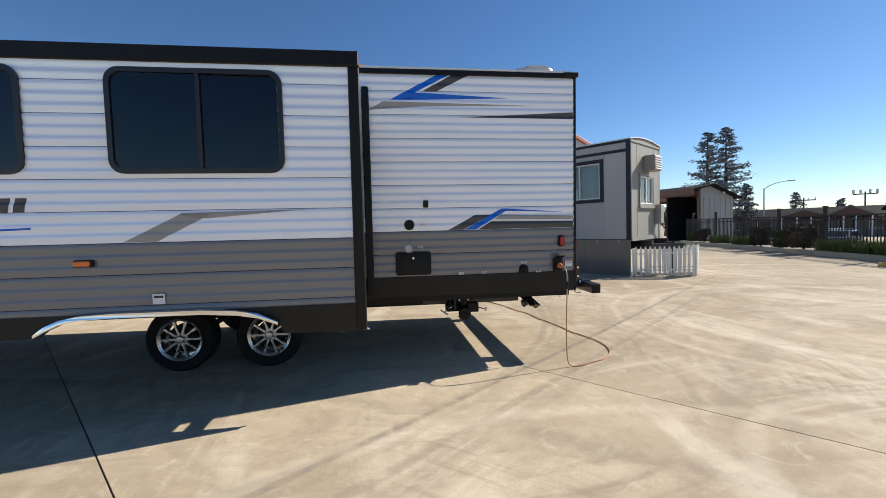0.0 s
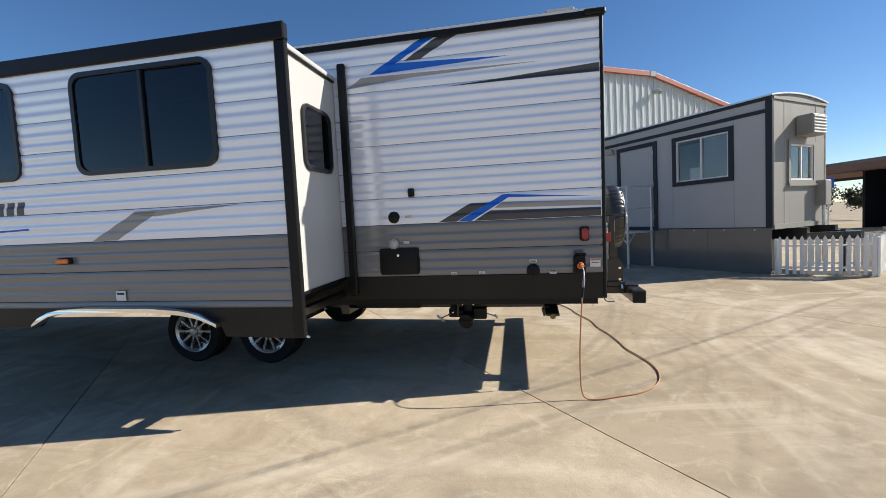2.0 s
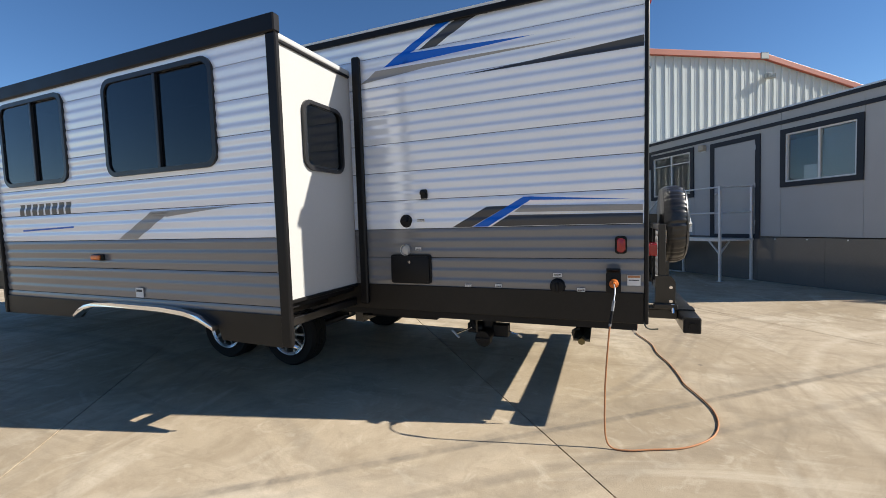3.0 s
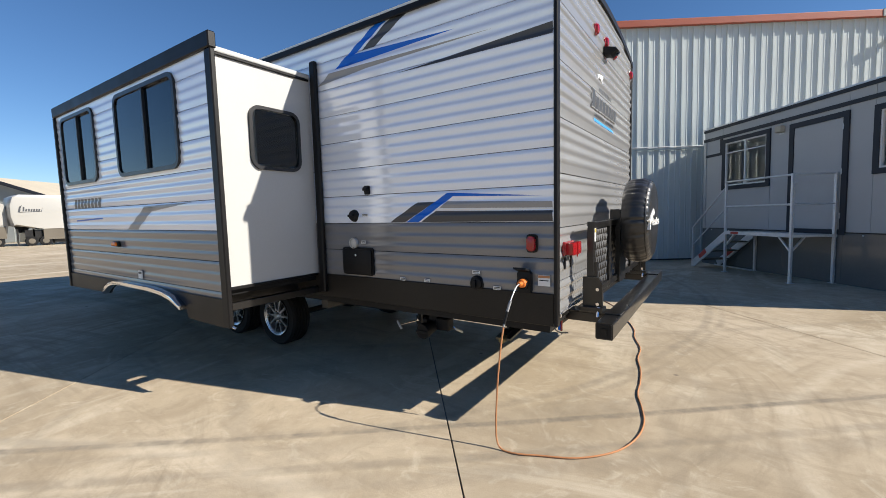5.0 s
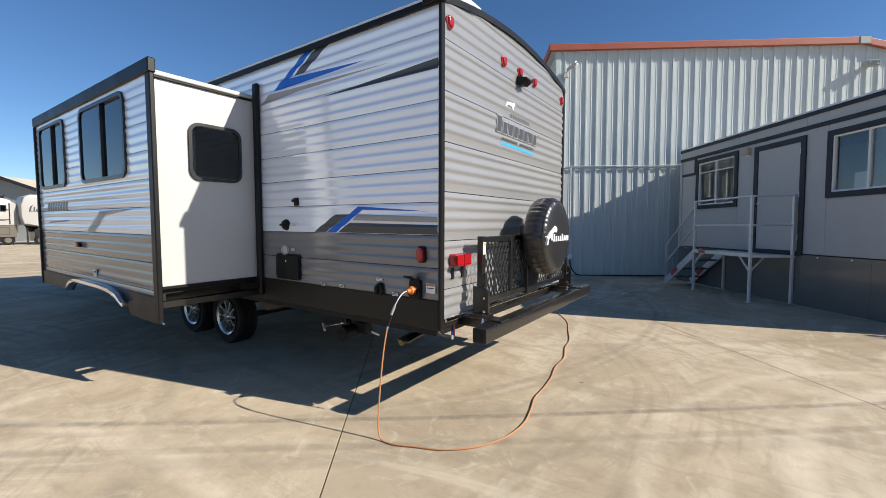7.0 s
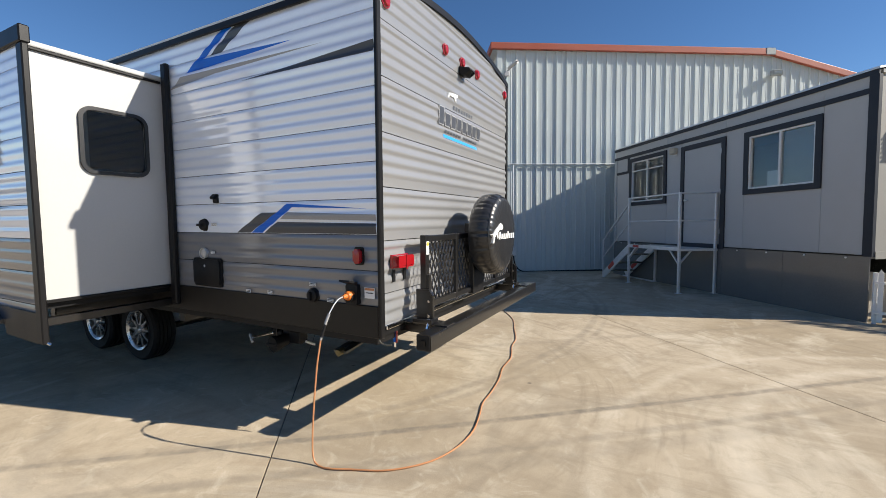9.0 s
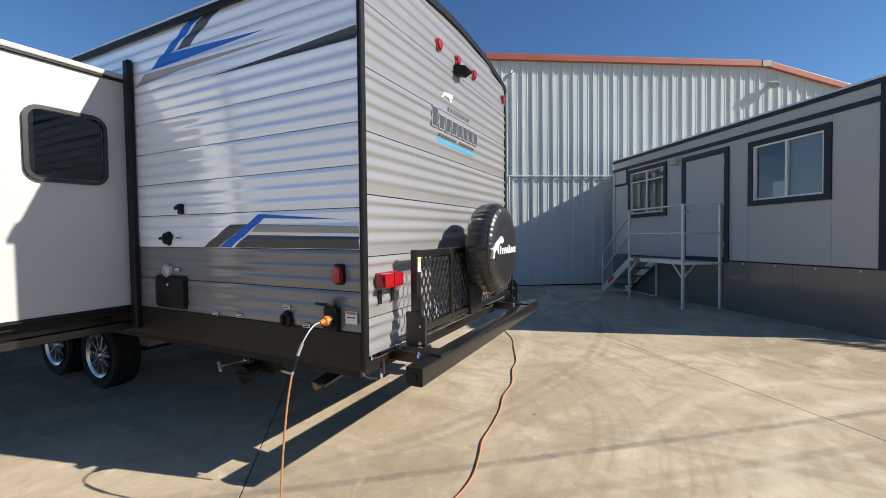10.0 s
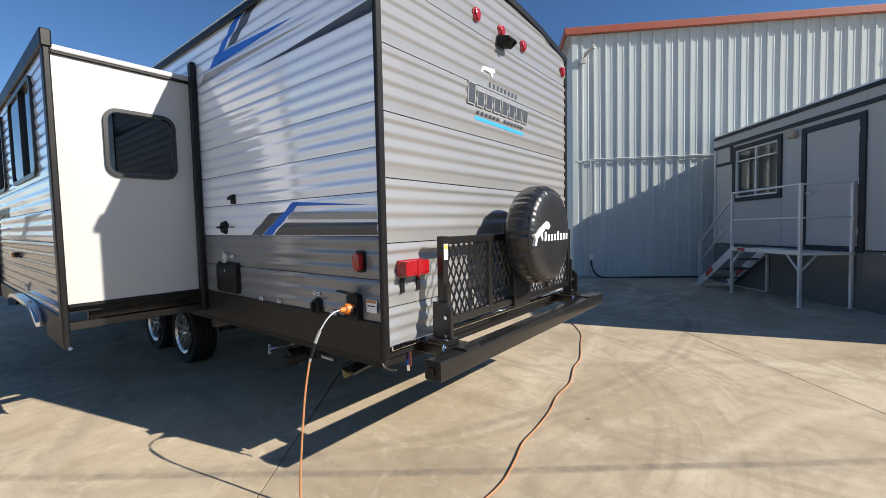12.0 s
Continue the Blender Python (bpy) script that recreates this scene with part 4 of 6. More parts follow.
    part("door_lever", box(3.40, 3.51, 0.062, 0.078, 1.92, 1.94, 0.004), "galv", d)
    for z in (1.2, 2.0, 2.8):
        part("hinge", rod((2.578, 0.026, z), (2.578, 0.026, z + 0.1), 0.012, 8), "galv", d)
    wl = part("wall_lamp", box(3.80, 3.96, 0.0, 0.12, 3.0, 3.14, 0.02), "tan_roof", o, "yellowed square wall lamp", smooth=True)
    part("lamp_base", box(3.83, 3.93, -0.001, 0.02, 2.97, 3.0), "galv", wl)
    # end wall: window, air conditioner, meter box
    y0, y1, z0, z1 = ew
    ring_pts = lambda g: [(y0 + g, z0 + g), (y1 - g, z0 + g), (y1 - g, z1 - g), (y0 + g, z1 - g)]
    w = part("window", ring(ring_pts(-0.07), ring_pts(0.0), "x", -0.03, 0.02), "office_end", o, "white sliding end window in a warm grey surround")
    part("sash", ring(ring_pts(0.0), ring_pts(0.035), "x", -0.012, 0.05), "picket", w)
    part("mullion", box(-0.008, 0.045, (y0 + y1) / 2 - 0.018, (y0 + y1) / 2 + 0.018, z0 + 0.03, z1 - 0.03), "picket", w)
    part("pane", box(0.02, 0.026, y0 + 0.03, y1 - 0.03, z0 + 0.03, z1 - 0.03), "pane", w)
    part("window_sill", box(-0.06, -0.001, y0 - 0.1, y1 + 0.1, z0 - 0.12, z0 - 0.07), "office_end", w)
    ac = part("air_conditioner", box(-0.30, -0.002, -1.40, -0.87, 2.75, 3.16, 0.02), "office_end", o, "beige through-wall air conditioner")
    for i in range(6):
        part("louvre", box(-0.316, -0.28, -1.38, -0.89, 2.785 + 0.062 * i, 2.812 + 0.062 * i, 0.004), "picket", ac)
        part("louvre", box(-0.27, -0.08, -1.414, -1.395, 2.785 + 0.062 * i, 2.812 + 0.062 * i, 0.004), "office_end", ac)
    mb = part("meter_box", box(-0.18, -0.002, -1.94, -1.69, 1.32, 1.86, 0.015), "office_end", o, "grey electric meter box")
    part("conduit", rod((-0.09, -1.82, 1.32), (-0.09, -1.82, 0.0), 0.03, 10), "galv", mb)
    # undercarriage seen past the end
    part("chassis_beam", box(-0.3, LEN - 0.2, -0.75, -0.63, 0.66, 0.90), "steel", o)
    part("chassis_beam", box(-0.3, LEN - 0.2, -1.9, -1.78, 0.66, 0.90), "steel", o)
    part("hitch", prism([(-0.3, -0.63), (-0.9, -1.2), (-0.9, -1.33), (-0.3, -1.9), (-0.2, -1.8), (-0.75, -1.27), (-0.2, -0.73)], "z", 0.66, 0.80), "steel", o)
    part("jack_leg", rod((-0.62, -1.26, 0.0), (-0.62, -1.26, 0.85), 0.04, 10), "steel", o)
    for x in (0.35, 3.0):
        part("pier", box(x, x + 0.4, -0.9, -0.5, 0, 0.66), "kerb", o)


build_office()


# ---- metal landing and steps at the office door ----
def build_steps():
    s = thing("metal_steps", "galvanised steel landing with steps and handrails", "steps", OFFICE)
    x0, x1, y0, y1, d = 2.76, 4.44, 0.06, 0.77, 0.91
    for x, y, t in ((x0, y1, 2.05), (x0 - 0.13, y0, 2.05), (x1, y1, 2.05), (x1, y0, 0.9)):
        p = part("post", box(x - 0.024, x + 0.024, y - 0.024, y + 0.024, 0, t, 0.004), "galv", s)
        part("foot_plate", box(x - 0.05, x + 0.05, y - 0.05, y + 0.05, 0, 0.008), "galv", p)
    part("platform", prism([(x0 - 0.16, y0 - 0.03), (x1 + 0.03, y0 - 0.03), (x1 + 0.03, y1 + 0.03), (x0 - 0.03, y1 + 0.03)], "z", d - 0.045, d), "galv", s)
    for z in (2.03, 1.48):
        part("rail", rod((x0, y1, z), (x1, y1, z), 0.02), "galv", s)
        part("rail", rod((x0 - 0.13, y0, z), (x0, y1, z), 0.016), "galv", s)
    part("toe_board", box(x0, x1, y1 + 0.026, y1 + 0.032, d - 0.04, d + 0.03), "galv", s)
    part("warning_tape", box(x1 - 0.42, x1 - 0.2, y1 + 0.033, y1 + 0.036, d - 0.035, d + 0.02), "handle_red", s, "worn red warning tape")
    for x, sx in ((x0, 1), (x1, -1)):
        part("brace", bar((x, y1, d - 0.32), (x + 0.26 * sx, y1, d - 0.045), 0.03), "galv", s)
        part("brace", bar((x, y1, d - 0.32), (x, y1 - 0.26, d - 0.045), 0.03), "galv", s)
    xe = 5.56
    for y in (y0 + 0.05, y1):
        st = part("stringer", bar((x1 + 0.02, y, d - 0.08), (xe, y, 0.06), 0.03, 0.16), "galv", s)
        part("stringer_tape", bar((x1 + 0.62, y + 0.018, 0.44), (x1 + 0.85, y + 0.018, 0.27), 0.006, 0.10), "handle_red", st)
    for i in range(3):
        f = (i + 1) / 4
        part("tread", box(x1 + (xe - x1) * f - 0.14, x1 + (xe - x1) * f + 0.14, y0 + 0.05, y1, d * (1 - f) - 0.03, d * (1 - f), 0.004), "worn", s, "dark grated tread")
    part("post", box(xe - 0.02, xe + 0.02, y1 - 0.02, y1 + 0.02, 0, 1.02, 0.004), "galv", s)
    part("hand_rail", rod((xe, y1, 1.0), (x1, y1, 1.92), 0.02), "galv", s)
    part("hand_rail", rod((xe, y1, 0.55), (x1, y1, 1.45), 0.016), "galv", s)
    part("base_bar", box(x1, xe + 0.1, y0 + 0.04, y0 + 0.08, 0.0, 0.03), "galv", s)


build_steps()


# ---- picket fence in front of the office end ----
def build_pickets():
    f = thing("picket_fence", "low white wooden picket fence panels round the office hitch", "picket fence")

    def run(a, c, n, lean=0.0):
        a, c = Vector((*a, 0)), Vector((*c, 0))
        d = (c - a).normalized()
        for z in (0.16, 0.58):
            part("rail", bar(a + Vector((0, 0, z)), c + Vector((0, 0, z)), 0.09, 0.03), "picket", f)
        q = math.degrees(math.atan2(d.y, d.x))
        first = None
        for i in range(n):
            p = a + (c - a) * (i + 0.5) / n
            m = Matrix.Translation(p) @ pose(0, 0, 0, 0, 0, q) @ Matrix.Translation((0, -0.028, 0))
            if first is None:
                first = part("picket", prism([(-0.028, 0.03), (0.028, 0.03), (0.028, 0.71), (0, 0.77), (-0.028, 0.71)], "y", -0.009, 0.009), "picket", f)
                first.matrix_local = m
            else:
                o = new("picket", first.data)
                o.parent, o.matrix_local = f, m
        for p in (a, c):
            part("post", box(p.x - 0.022, p.x + 0.022, p.y - 0.022, p.y + 0.022, 0, 0.72, 0.005), "picket", f)
    run((6.10, 9.86), (7.43, 9.33), 13)
    run((7.46, 9.38), (8.02, 10.02), 7)
    run((6.86, 10.42), (8.0, 10.06), 11)


build_pickets()


# ---- iron fence, kerb and planting ----
FA, FB = Vector((13.6, 6.0)), Vector((17.4, 22.5))


def along(s, out=0.0):
    d = (FB - FA).normalized()
    p = FA + d * s + Vector((d.y, -d.x)) * out
    return p.x, p.y


def build_iron_fence():
    f = thing("iron_fence", "black iron picket fence on a raised kerb", "fence")
    n = (FB - FA).length
    q = math.degrees(math.atan2(FB.y - FA.y, FB.x - FA.x))
    s, i = 0.0, 0
    cap = None
    while s < n:
        x, y = along(s)
        part("post", box(x - 0.045, x + 0.045, y - 0.045, y + 0.045, 0, 1.68, 0.006), "iron", f)
        part("post_cap", box(x - 0.06, x + 0.06, y - 0.06, y + 0.06, 1.68, 1.72, 0.01), "iron", f)
        s += 2.3
    for z in (0.28, 1.22, 1.38):
        a, c = along(0), along(n)
        part("rail", bar((*a, z), (*c, z), 0.035), "iron", f)
    s = 0.115
    while s < n:
        x, y = along(s)
        if cap is None:
            cap = part("paling", box(-0.011, 0.011, -0.011, 0.011, 0.2, 1.37), "iron", f)
            cap.location = (x, y, 0)
        else:
            o = new("paling", cap.data)
            o.parent, o.location = f, (x, y, 0)
        s += 0.115
    a, c, e, g = along(-6, -0.35), along(n, -0.35), along(n, 0.3), along(-6, 0.3)
    tagged(part("kerb", prism([a, c, along(n, -0.2), along(-6, -0.2)], "z", -0.05, 0.16, bevel=0.015), "kerb", None), "concrete kerb along the planting strip", "kerb", kind="structure")
    tagged(part("planting_strip", prism([along(-6, -0.2), along(n, -0.2), along(n, 1.3), along(-6, 1.3)], "z", -0.04, 0.12), "soil", None), "bare soil planting strip under the fence", "soil", kind="structure")


build_iron_fence()


def leaves(center, size, n, leaf, rnd, flat=0.0, box_like=False, blades=False):
    """Many small leaves inside a rounded or clipped outline, or upright blades."""
    bm = bmesh.new()
    for _ in range(n):
        while True:
            p = Vector((rnd.uniform(-1, 1), rnd.uniform(-1, 1), rnd.uniform(-1, 1)))
            if box_like and max(abs(p.x), abs(p.y), abs(p.z)) > 0.45 + 0.5 * rnd.random() ** 0.3 and rnd.random() < 0.85 or not box_like and p.length < 1 and p.length > rnd.random() ** 0.5 * 0.9:
                break
        c = Vector(center) + Vector((p.x * size[0], p.y * size[1], p.z * size[2]))
        if blades:
            a = rnd.uniform(0, 6.28)
            lean = Vector((math.cos(a), math.sin(a), 0)) * rnd.uniform(0.05, 0.3)
            base = Vector((center[0] + p.x * size[0], center[1] + p.y * size[1], center[2] - size[2]))
            side_v = Vector((-math.sin(a), math.cos(a), 0)) * leaf
            hgt = size[2] * 2 * rnd.uniform(0.6, 1.1)
            bm.faces.new([bm.verts.new(v) for v in (base - side_v, base + side_v, base + lean + Vector((0, 0, hgt)))])
            continue
        e = Euler((rnd.uniform(0, 6.28), rnd.uniform(0, 6.28), rnd.uniform(0, 6.28))).to_matrix()
        k = leaf * rnd.uniform(0.6, 1.4)
        bm.faces.new([bm.verts.new(c + e @ Vector(v) * k) for v in ((-1, 0, 0), (0, -0.5, 0), (1, 0, 0.2), (0, 0.5, 0))])
    return bm


def build_planting():
    rnd = random.Random(5)
    for s, w, h, mt in ((16.0, 0.22, 0.30, "hedge"), (14.8, 0.23, 0.38, "hedge_dark"), (10.2, 0.28, 0.44, "hedge_dark"), (8.93, 0.24, 0.38, "hedge"), (7.78, 0.44, 0.50, "hedge_dark"), (2.6, 0.42, 0.45, "hedge_dark")):
        x, y = along(s, -0.05)
        b = thing("shrub", "small clipped shrub beside the iron fence", "shrub", Matrix.Translation((x, y, 0.12)), "shrubs along the fence")
        part("stem", rod((0, 0, -0.02), (0, 0, h), 0.035, 7), "bark", b)
        core = bmesh.new()
        bmesh.ops.create_icosphere(core, subdivisions=3, radius=1.0)
        for v in core.verts:
            q = v.co / max(abs(v.co.x), abs(v.co.y), abs(v.co.z)) * 0.45 + v.co * 0.5
            v.co = Vector((q.x * w, q.y * w, q.z * h * 0.8 + h * 1.05)) * rnd.uniform(0.94, 1.03)
        part("inner_foliage", core, mt, b)
        part("foliage", leaves((0, 0, h * 1.05), (w, w, h * 0.85), 3000, 0.035, rnd, box_like=True), mt, b)
    for s, w in ((13.45, 0.55), (11.5, 0.6), (6.5, 0.6), (5.9, 0.5), (4.8, 0.6), (3.9, 0.6), (1.2, 0.8)):
        x, y = along(s, 0.0)
        b = thing("grass_clump", "clump of long green grass beside the fence", "grass", Matrix.Translation((x, y, 0.12)), "grass clumps along the fence", "stuff")
        part("blades", leaves((0, 0, 0.24), (0.32, w, 0.24), 1100, 0.014, rnd, blades=True), "grass", b)


build_planting()


# ---- trailer fittings ----
def cap_round(name, x, z, r, material, label="", depth=0.03):
    p = part(name, lathe([(0, 0), (r * 1.18, 0), (r * 1.18, 0.006), (r, 0.012), (r * 0.94, depth), (r * 0.55, depth + 0.006), (0, depth + 0.006)], 24, Matrix.Translation((x, SIDE, z)) @ pose(0, 0, 0, 90, 0, 0)), material, trailer, label, smooth=True)
    return p


def small_label(x, z, w=0.07, h=0.024, lines=2):
    lb = part("label", box(x - w / 2, x + w / 2, SIDE - 0.0165, SIDE - 0.0135, z - h / 2, z + h / 2), "label", trailer)
    for i in range(lines):
        zz = z - h / 2 + h * (i + 0.7) / (lines + 0.4)
        part("label_line", box(x - w * 0.42, x + w * 0.42, SIDE - 0.0175, SIDE - 0.0164, zz - h * 0.1, zz + h * 0.1), "ink", lb)


def build_side_fittings():
    v = part("tv_inlet", prism(rounded(0.243, 0.297, 1.622, 1.695, 0.012), "y", SIDE - 0.022, SIDE - 0.006), "black", trailer, "small black socket cover", smooth=True)
    part("flap", prism([(SIDE - 0.022, 1.695), (SIDE - 0.05, 1.67), (SIDE - 0.047, 1.652), (SIDE - 0.022, 1.66)], "x", 0.247, 0.293), "black", v)
    c = cap_round("water_inlet", 0.10, 1.45, 0.045, "black", "round black water inlet")
    part("lock_tab", box(0.07, 0.13, SIDE - 0.062, SIDE - 0.036, 1.44, 1.46, 0.005), "black", c)
    c = cap_round("filler_cap", 0.09, 1.215, 0.036, "white", "round white filler cap", 0.022)
    part("cap_rim", lathe([(0.045, 0), (0.045, 0.02), (0.039, 0.02), (0.039, 0)], 24, Matrix.Translation((0.09, SIDE - 0.008, 1.215)) @ pose(0, 0, 0, 90, 0, 0)), "white", c)
    c = cap_round("cable_inlet", 1.29, 0.955, 0.047, "black", "round black cable hatch")
    part("hatch_tab", box(1.28, 1.30, SIDE - 0.058, SIDE - 0.034, 0.925, 0.985, 0.004), "black", c)
    h = part("service_hatch", prism(rounded(-0.035, 0.30, 0.955, 1.165, 0.02), "y", SIDE - 0.034, SIDE - 0.006, bevel=0.006), "black", trailer, "dark grey rectangular service hatch", smooth=True)
    part("hatch_frame", ring(rounded(-0.048, 0.313, 0.942, 1.178, 0.025), rounded(-0.033, 0.298, 0.957, 1.163, 0.02), "y", SIDE - 0.02, SIDE - 0.004), "black", h)
    part("hatch_lock", rod((0.13, SIDE - 0.033, 1.115), (0.13, SIDE - 0.042, 1.115), 0.011, 12), "chrome", h)
    r = part("side_marker", prism(rounded(1.68, 1.732, 1.20, 1.295, 0.016), "y", SIDE - 0.05, SIDE - 0.014, bevel=0.012), "red", trailer, "red side marker light", smooth=True)
    part("marker_base", prism(rounded(1.668, 1.742, 1.188, 1.307, 0.02), "y", SIDE - 0.018, SIDE - 0.006), "black", r)
    # power inlet with its lid up
    p = part("power_inlet", prism(rounded(1.612, 1.705, 0.925, 1.065, 0.012), "y", SIDE - 0.045, SIDE - 0.006, bevel=0.006), "black", trailer, "black power inlet with its lid raised", smooth=True)
    part("inlet_lid", prism([(SIDE - 0.035, 1.062), (SIDE - 0.115, 1.088), (SIDE - 0.112, 1.10), (SIDE - 0.03, 1.078)], "x", 1.615, 1.702, bevel=0.003), "black", p)
    part("inlet_collar", lathe([(0.036, 0), (0.036, 0.04), (0.028, 0.04), (0.028, 0)], 20, Matrix.Translation((1.657, SIDE - 0.04, 0.985)) @ pose(0, 0, 0, 90, 0, 0)), "black", p)
    st = part("warning_sticker", box(1.745, 1.825, SIDE - 0.0165, SIDE - 0.0125, 0.975, 1.045), "label", trailer)
    part("sticker_band", box(1.747, 1.823, SIDE - 0.0175, SIDE - 0.0164, 1.027, 1.043), "orange", st)
    part("sticker_lines", box(1.755, 1.815, SIDE - 0.0175, SIDE - 0.0164, 1.008, 1.014), "ink", st)
    for x, z, w in ((0.235, 1.452, 0.07), (0.205, 1.225, 0.05), (0.62, 0.94, 0.05), (0.86, 0.945, 0.05), (1.29, 1.035, 0.06), (1.45, 0.935, 0.055)):
        small_label(x, z, w)


build_side_fittings()


def build_rear_fittings():
    for y in (5.09, 5.415, 5.75, 6.53, 4.27):
        z = 2.84 if y not in (6.53, 4.27) else 2.85
        lm = part("clearance_lamp", lathe([(0, 0.024), (0.022, 0.023), (0.034, 0.018), (0.039, 0.009), (0.040, 0)], 20, Matrix.Translation((REAR + 0.012, y, z)) @ pose(0, 0, 0, 0, 90, 0) @ Matrix.Diagonal((1, 0.85, 1, 1))), "red", trailer, "round red clearance lamp", smooth=True)
        part("lamp_base", lathe([(0.045, 0), (0.045, 0.012), (0.038, 0.014)], 20, Matrix.Translation((REAR + 0.004, y, z)) @ pose(0, 0, 0, 0, 90, 0)), "red", lm)
    cm = part("camera_mount", prism([(REAR + 0.004, 2.80), (REAR + 0.10, 2.775), (REAR + 0.115, 2.75), (REAR + 0.06, 2.715), (REAR + 0.004, 2.73)], "y", 5.36, 5.48, bevel=0.012), "black", trailer, "black wedge-shaped reversing camera mount", smooth=True)
    part("camera_lens", rod((REAR + 0.09, 5.42, 2.74), (REAR + 0.105, 5.42, 2.728), 0.018, 12), "pane", cm)
    # wordmark in plain bars, light badge above, blue bar below
    for i in range(8):
        y0, h = 4.975 + 0.108 * i, 0.115 if i else 0.15
        part("wordmark_shadow", prism([(y0 - 0.006, 2.236), (y0 + 0.010, 2.234 + h), (y0 + 0.098, 2.234 + h), (y0 + 0.082, 2.236)], "x", REAR + 0.002, REAR + 0.0138), "silver", trailer)
        part("wordmark_bar", prism([(y0 + 0.002, 2.244), (y0 + 0.016, 2.226 + h), (y0 + 0.090, 2.226 + h), (y0 + 0.076, 2.244)], "x", REAR + 0.004, REAR + 0.0150), "charcoal", trailer)
    for i in range(8):
        y0 = 5.25 + 0.054 * i
        part("wordmark_small_bar", rear.decal([(y0, 2.405), (y0 + 0.005, 2.44), (y0 + 0.032, 2.44), (y0 + 0.027, 2.405)], 0.002), "charcoal", trailer)
    part("badge", prism([(5.13, 2.478), (5.145, 2.478), (5.175, 2.503), (5.25, 2.500), (5.275, 2.474), (5.29, 2.474), (5.285, 2.505), (5.32, 2.520), (5.31, 2.54), (5.27, 2.535), (5.20, 2.528), (5.155, 2.52)], "x", REAR + 0.003, REAR + 0.0146), "pale", trailer)
    for i in range(13):
        y0 = 5.075 + 0.052 * i
        part("wordmark_tiny_bar", rear.decal([(y0, 2.185), (y0 + 0.003, 2.208), (y0 + 0.036, 2.208), (y0 + 0.033, 2.185)], 0.002), "silver" if i == 6 else "charcoal", trailer)
    part("wordmark_underline", rear.decal([(5.065, 2.145), (5.068, 2.172), (5.75, 2.165), (5.747, 2.138)], 0.002), "sky_blue", trailer)
    # tail lamps
    for y0, y1 in ((4.285, 4.475), (6.33, 6.52)):
        t = part("tail_lamp", prism(rounded(y0, y1, 1.165, 1.245, 0.007), "x", REAR + 0.028, REAR + 0.075, bevel=0.012), "red", trailer, "red rear lamp cluster", smooth=True)
        part("lamp_back", box(REAR + 0.004, REAR + 0.03, y0 - 0.006, y1 + 0.006, 1.16, 1.25, 0.006), "red", t)
        part("lens_divider", box(REAR + 0.072, REAR + 0.079, (y0 + y1) / 2 - 0.004, (y0 + y1) / 2 + 0.004, 1.15, 1.25), "red", t)
        for y in (y0 + 0.03, y1 - 0.03):
            part("lamp_bracket", box(REAR + 0.012, REAR + 0.018, y - 0.014, y + 0.014, 1.07, 1.15), "black", t)


build_rear_fittings()


def build_wheel(x, y, m=None):
    """Tyre with tread grooves and a ten-spoke alloy rim, outer face towards -y."""
    R_, W = 0.32, 0.215
    prof = [(0.20, 0.0), (0.215, 0.012), (0.30, -0.004), (0.312, 0.012)]
    zz = 0.018
    for k in range(5):
        prof += [(R_, zz), (R_, zz + 0.024), (R_ - 0.01, zz + 0.026), (R_ - 0.01, zz + 0.033)]
        zz += 0.036
    prof += [(R_ - 0.01, W - 0.01), (0.30, W), (0.20, W - 0.01), (0.20, 0.0)]
    turn = Matrix.Translation((x, y, R_ + 0.04)) @ pose(0, 0, 0, -90, 0, 0)
    t = part("wheel", lathe(prof, 48, turn), "tyre", trailer, "black tyre on a ten-spoke alloy rim", smooth=True)
    part("rim", lathe([(0.205, 0.004), (0.212, -0.004), (0.20, 0.002), (0.186, 0.012), (0.180, 0.06), (0.178, 0.16), (0.195, 0.2)], 40, turn), "alloy", t, smooth=True)
    part("brake_drum", lathe([(0, 0.075), (0.13, 0.075), (0.14, 0.09), (0.14, 0.18), (0, 0.18)], 28, turn), "black", t, smooth=True)
    part("hub", lathe([(0, -0.012), (0.03, -0.01), (0.038, 0.0), (0.04, 0.03), (0.062, 0.03), (0.062, 0.06), (0, 0.06)], 24, turn), "alloy", t, smooth=True)
    for i in range(10):
        a = 2 * math.pi * i / 10
        r = Matrix.Rotation(a, 4, "Z")
        bm = prism([(0.045, -0.013), (0.115, -0.008), (0.186, -0.013), (0.186, 0.013), (0.115, 0.008), (0.045, 0.013)], "z", 0.016, 0.044)
        bm.transform(turn @ r)
        part("spoke", bm, "alloy", t)
    for i in range(6):
        a = 2 * math.pi * (i + 0.5) / 6
        part("lug_nut", rod(turn @ Vector((0.05 * math.cos(a), 0.05 * math.sin(a), 0.032)), turn @ Vector((0.05 * math.cos(a), 0.05 * math.sin(a), 0.008)), 0.009, 6), "chrome", t)


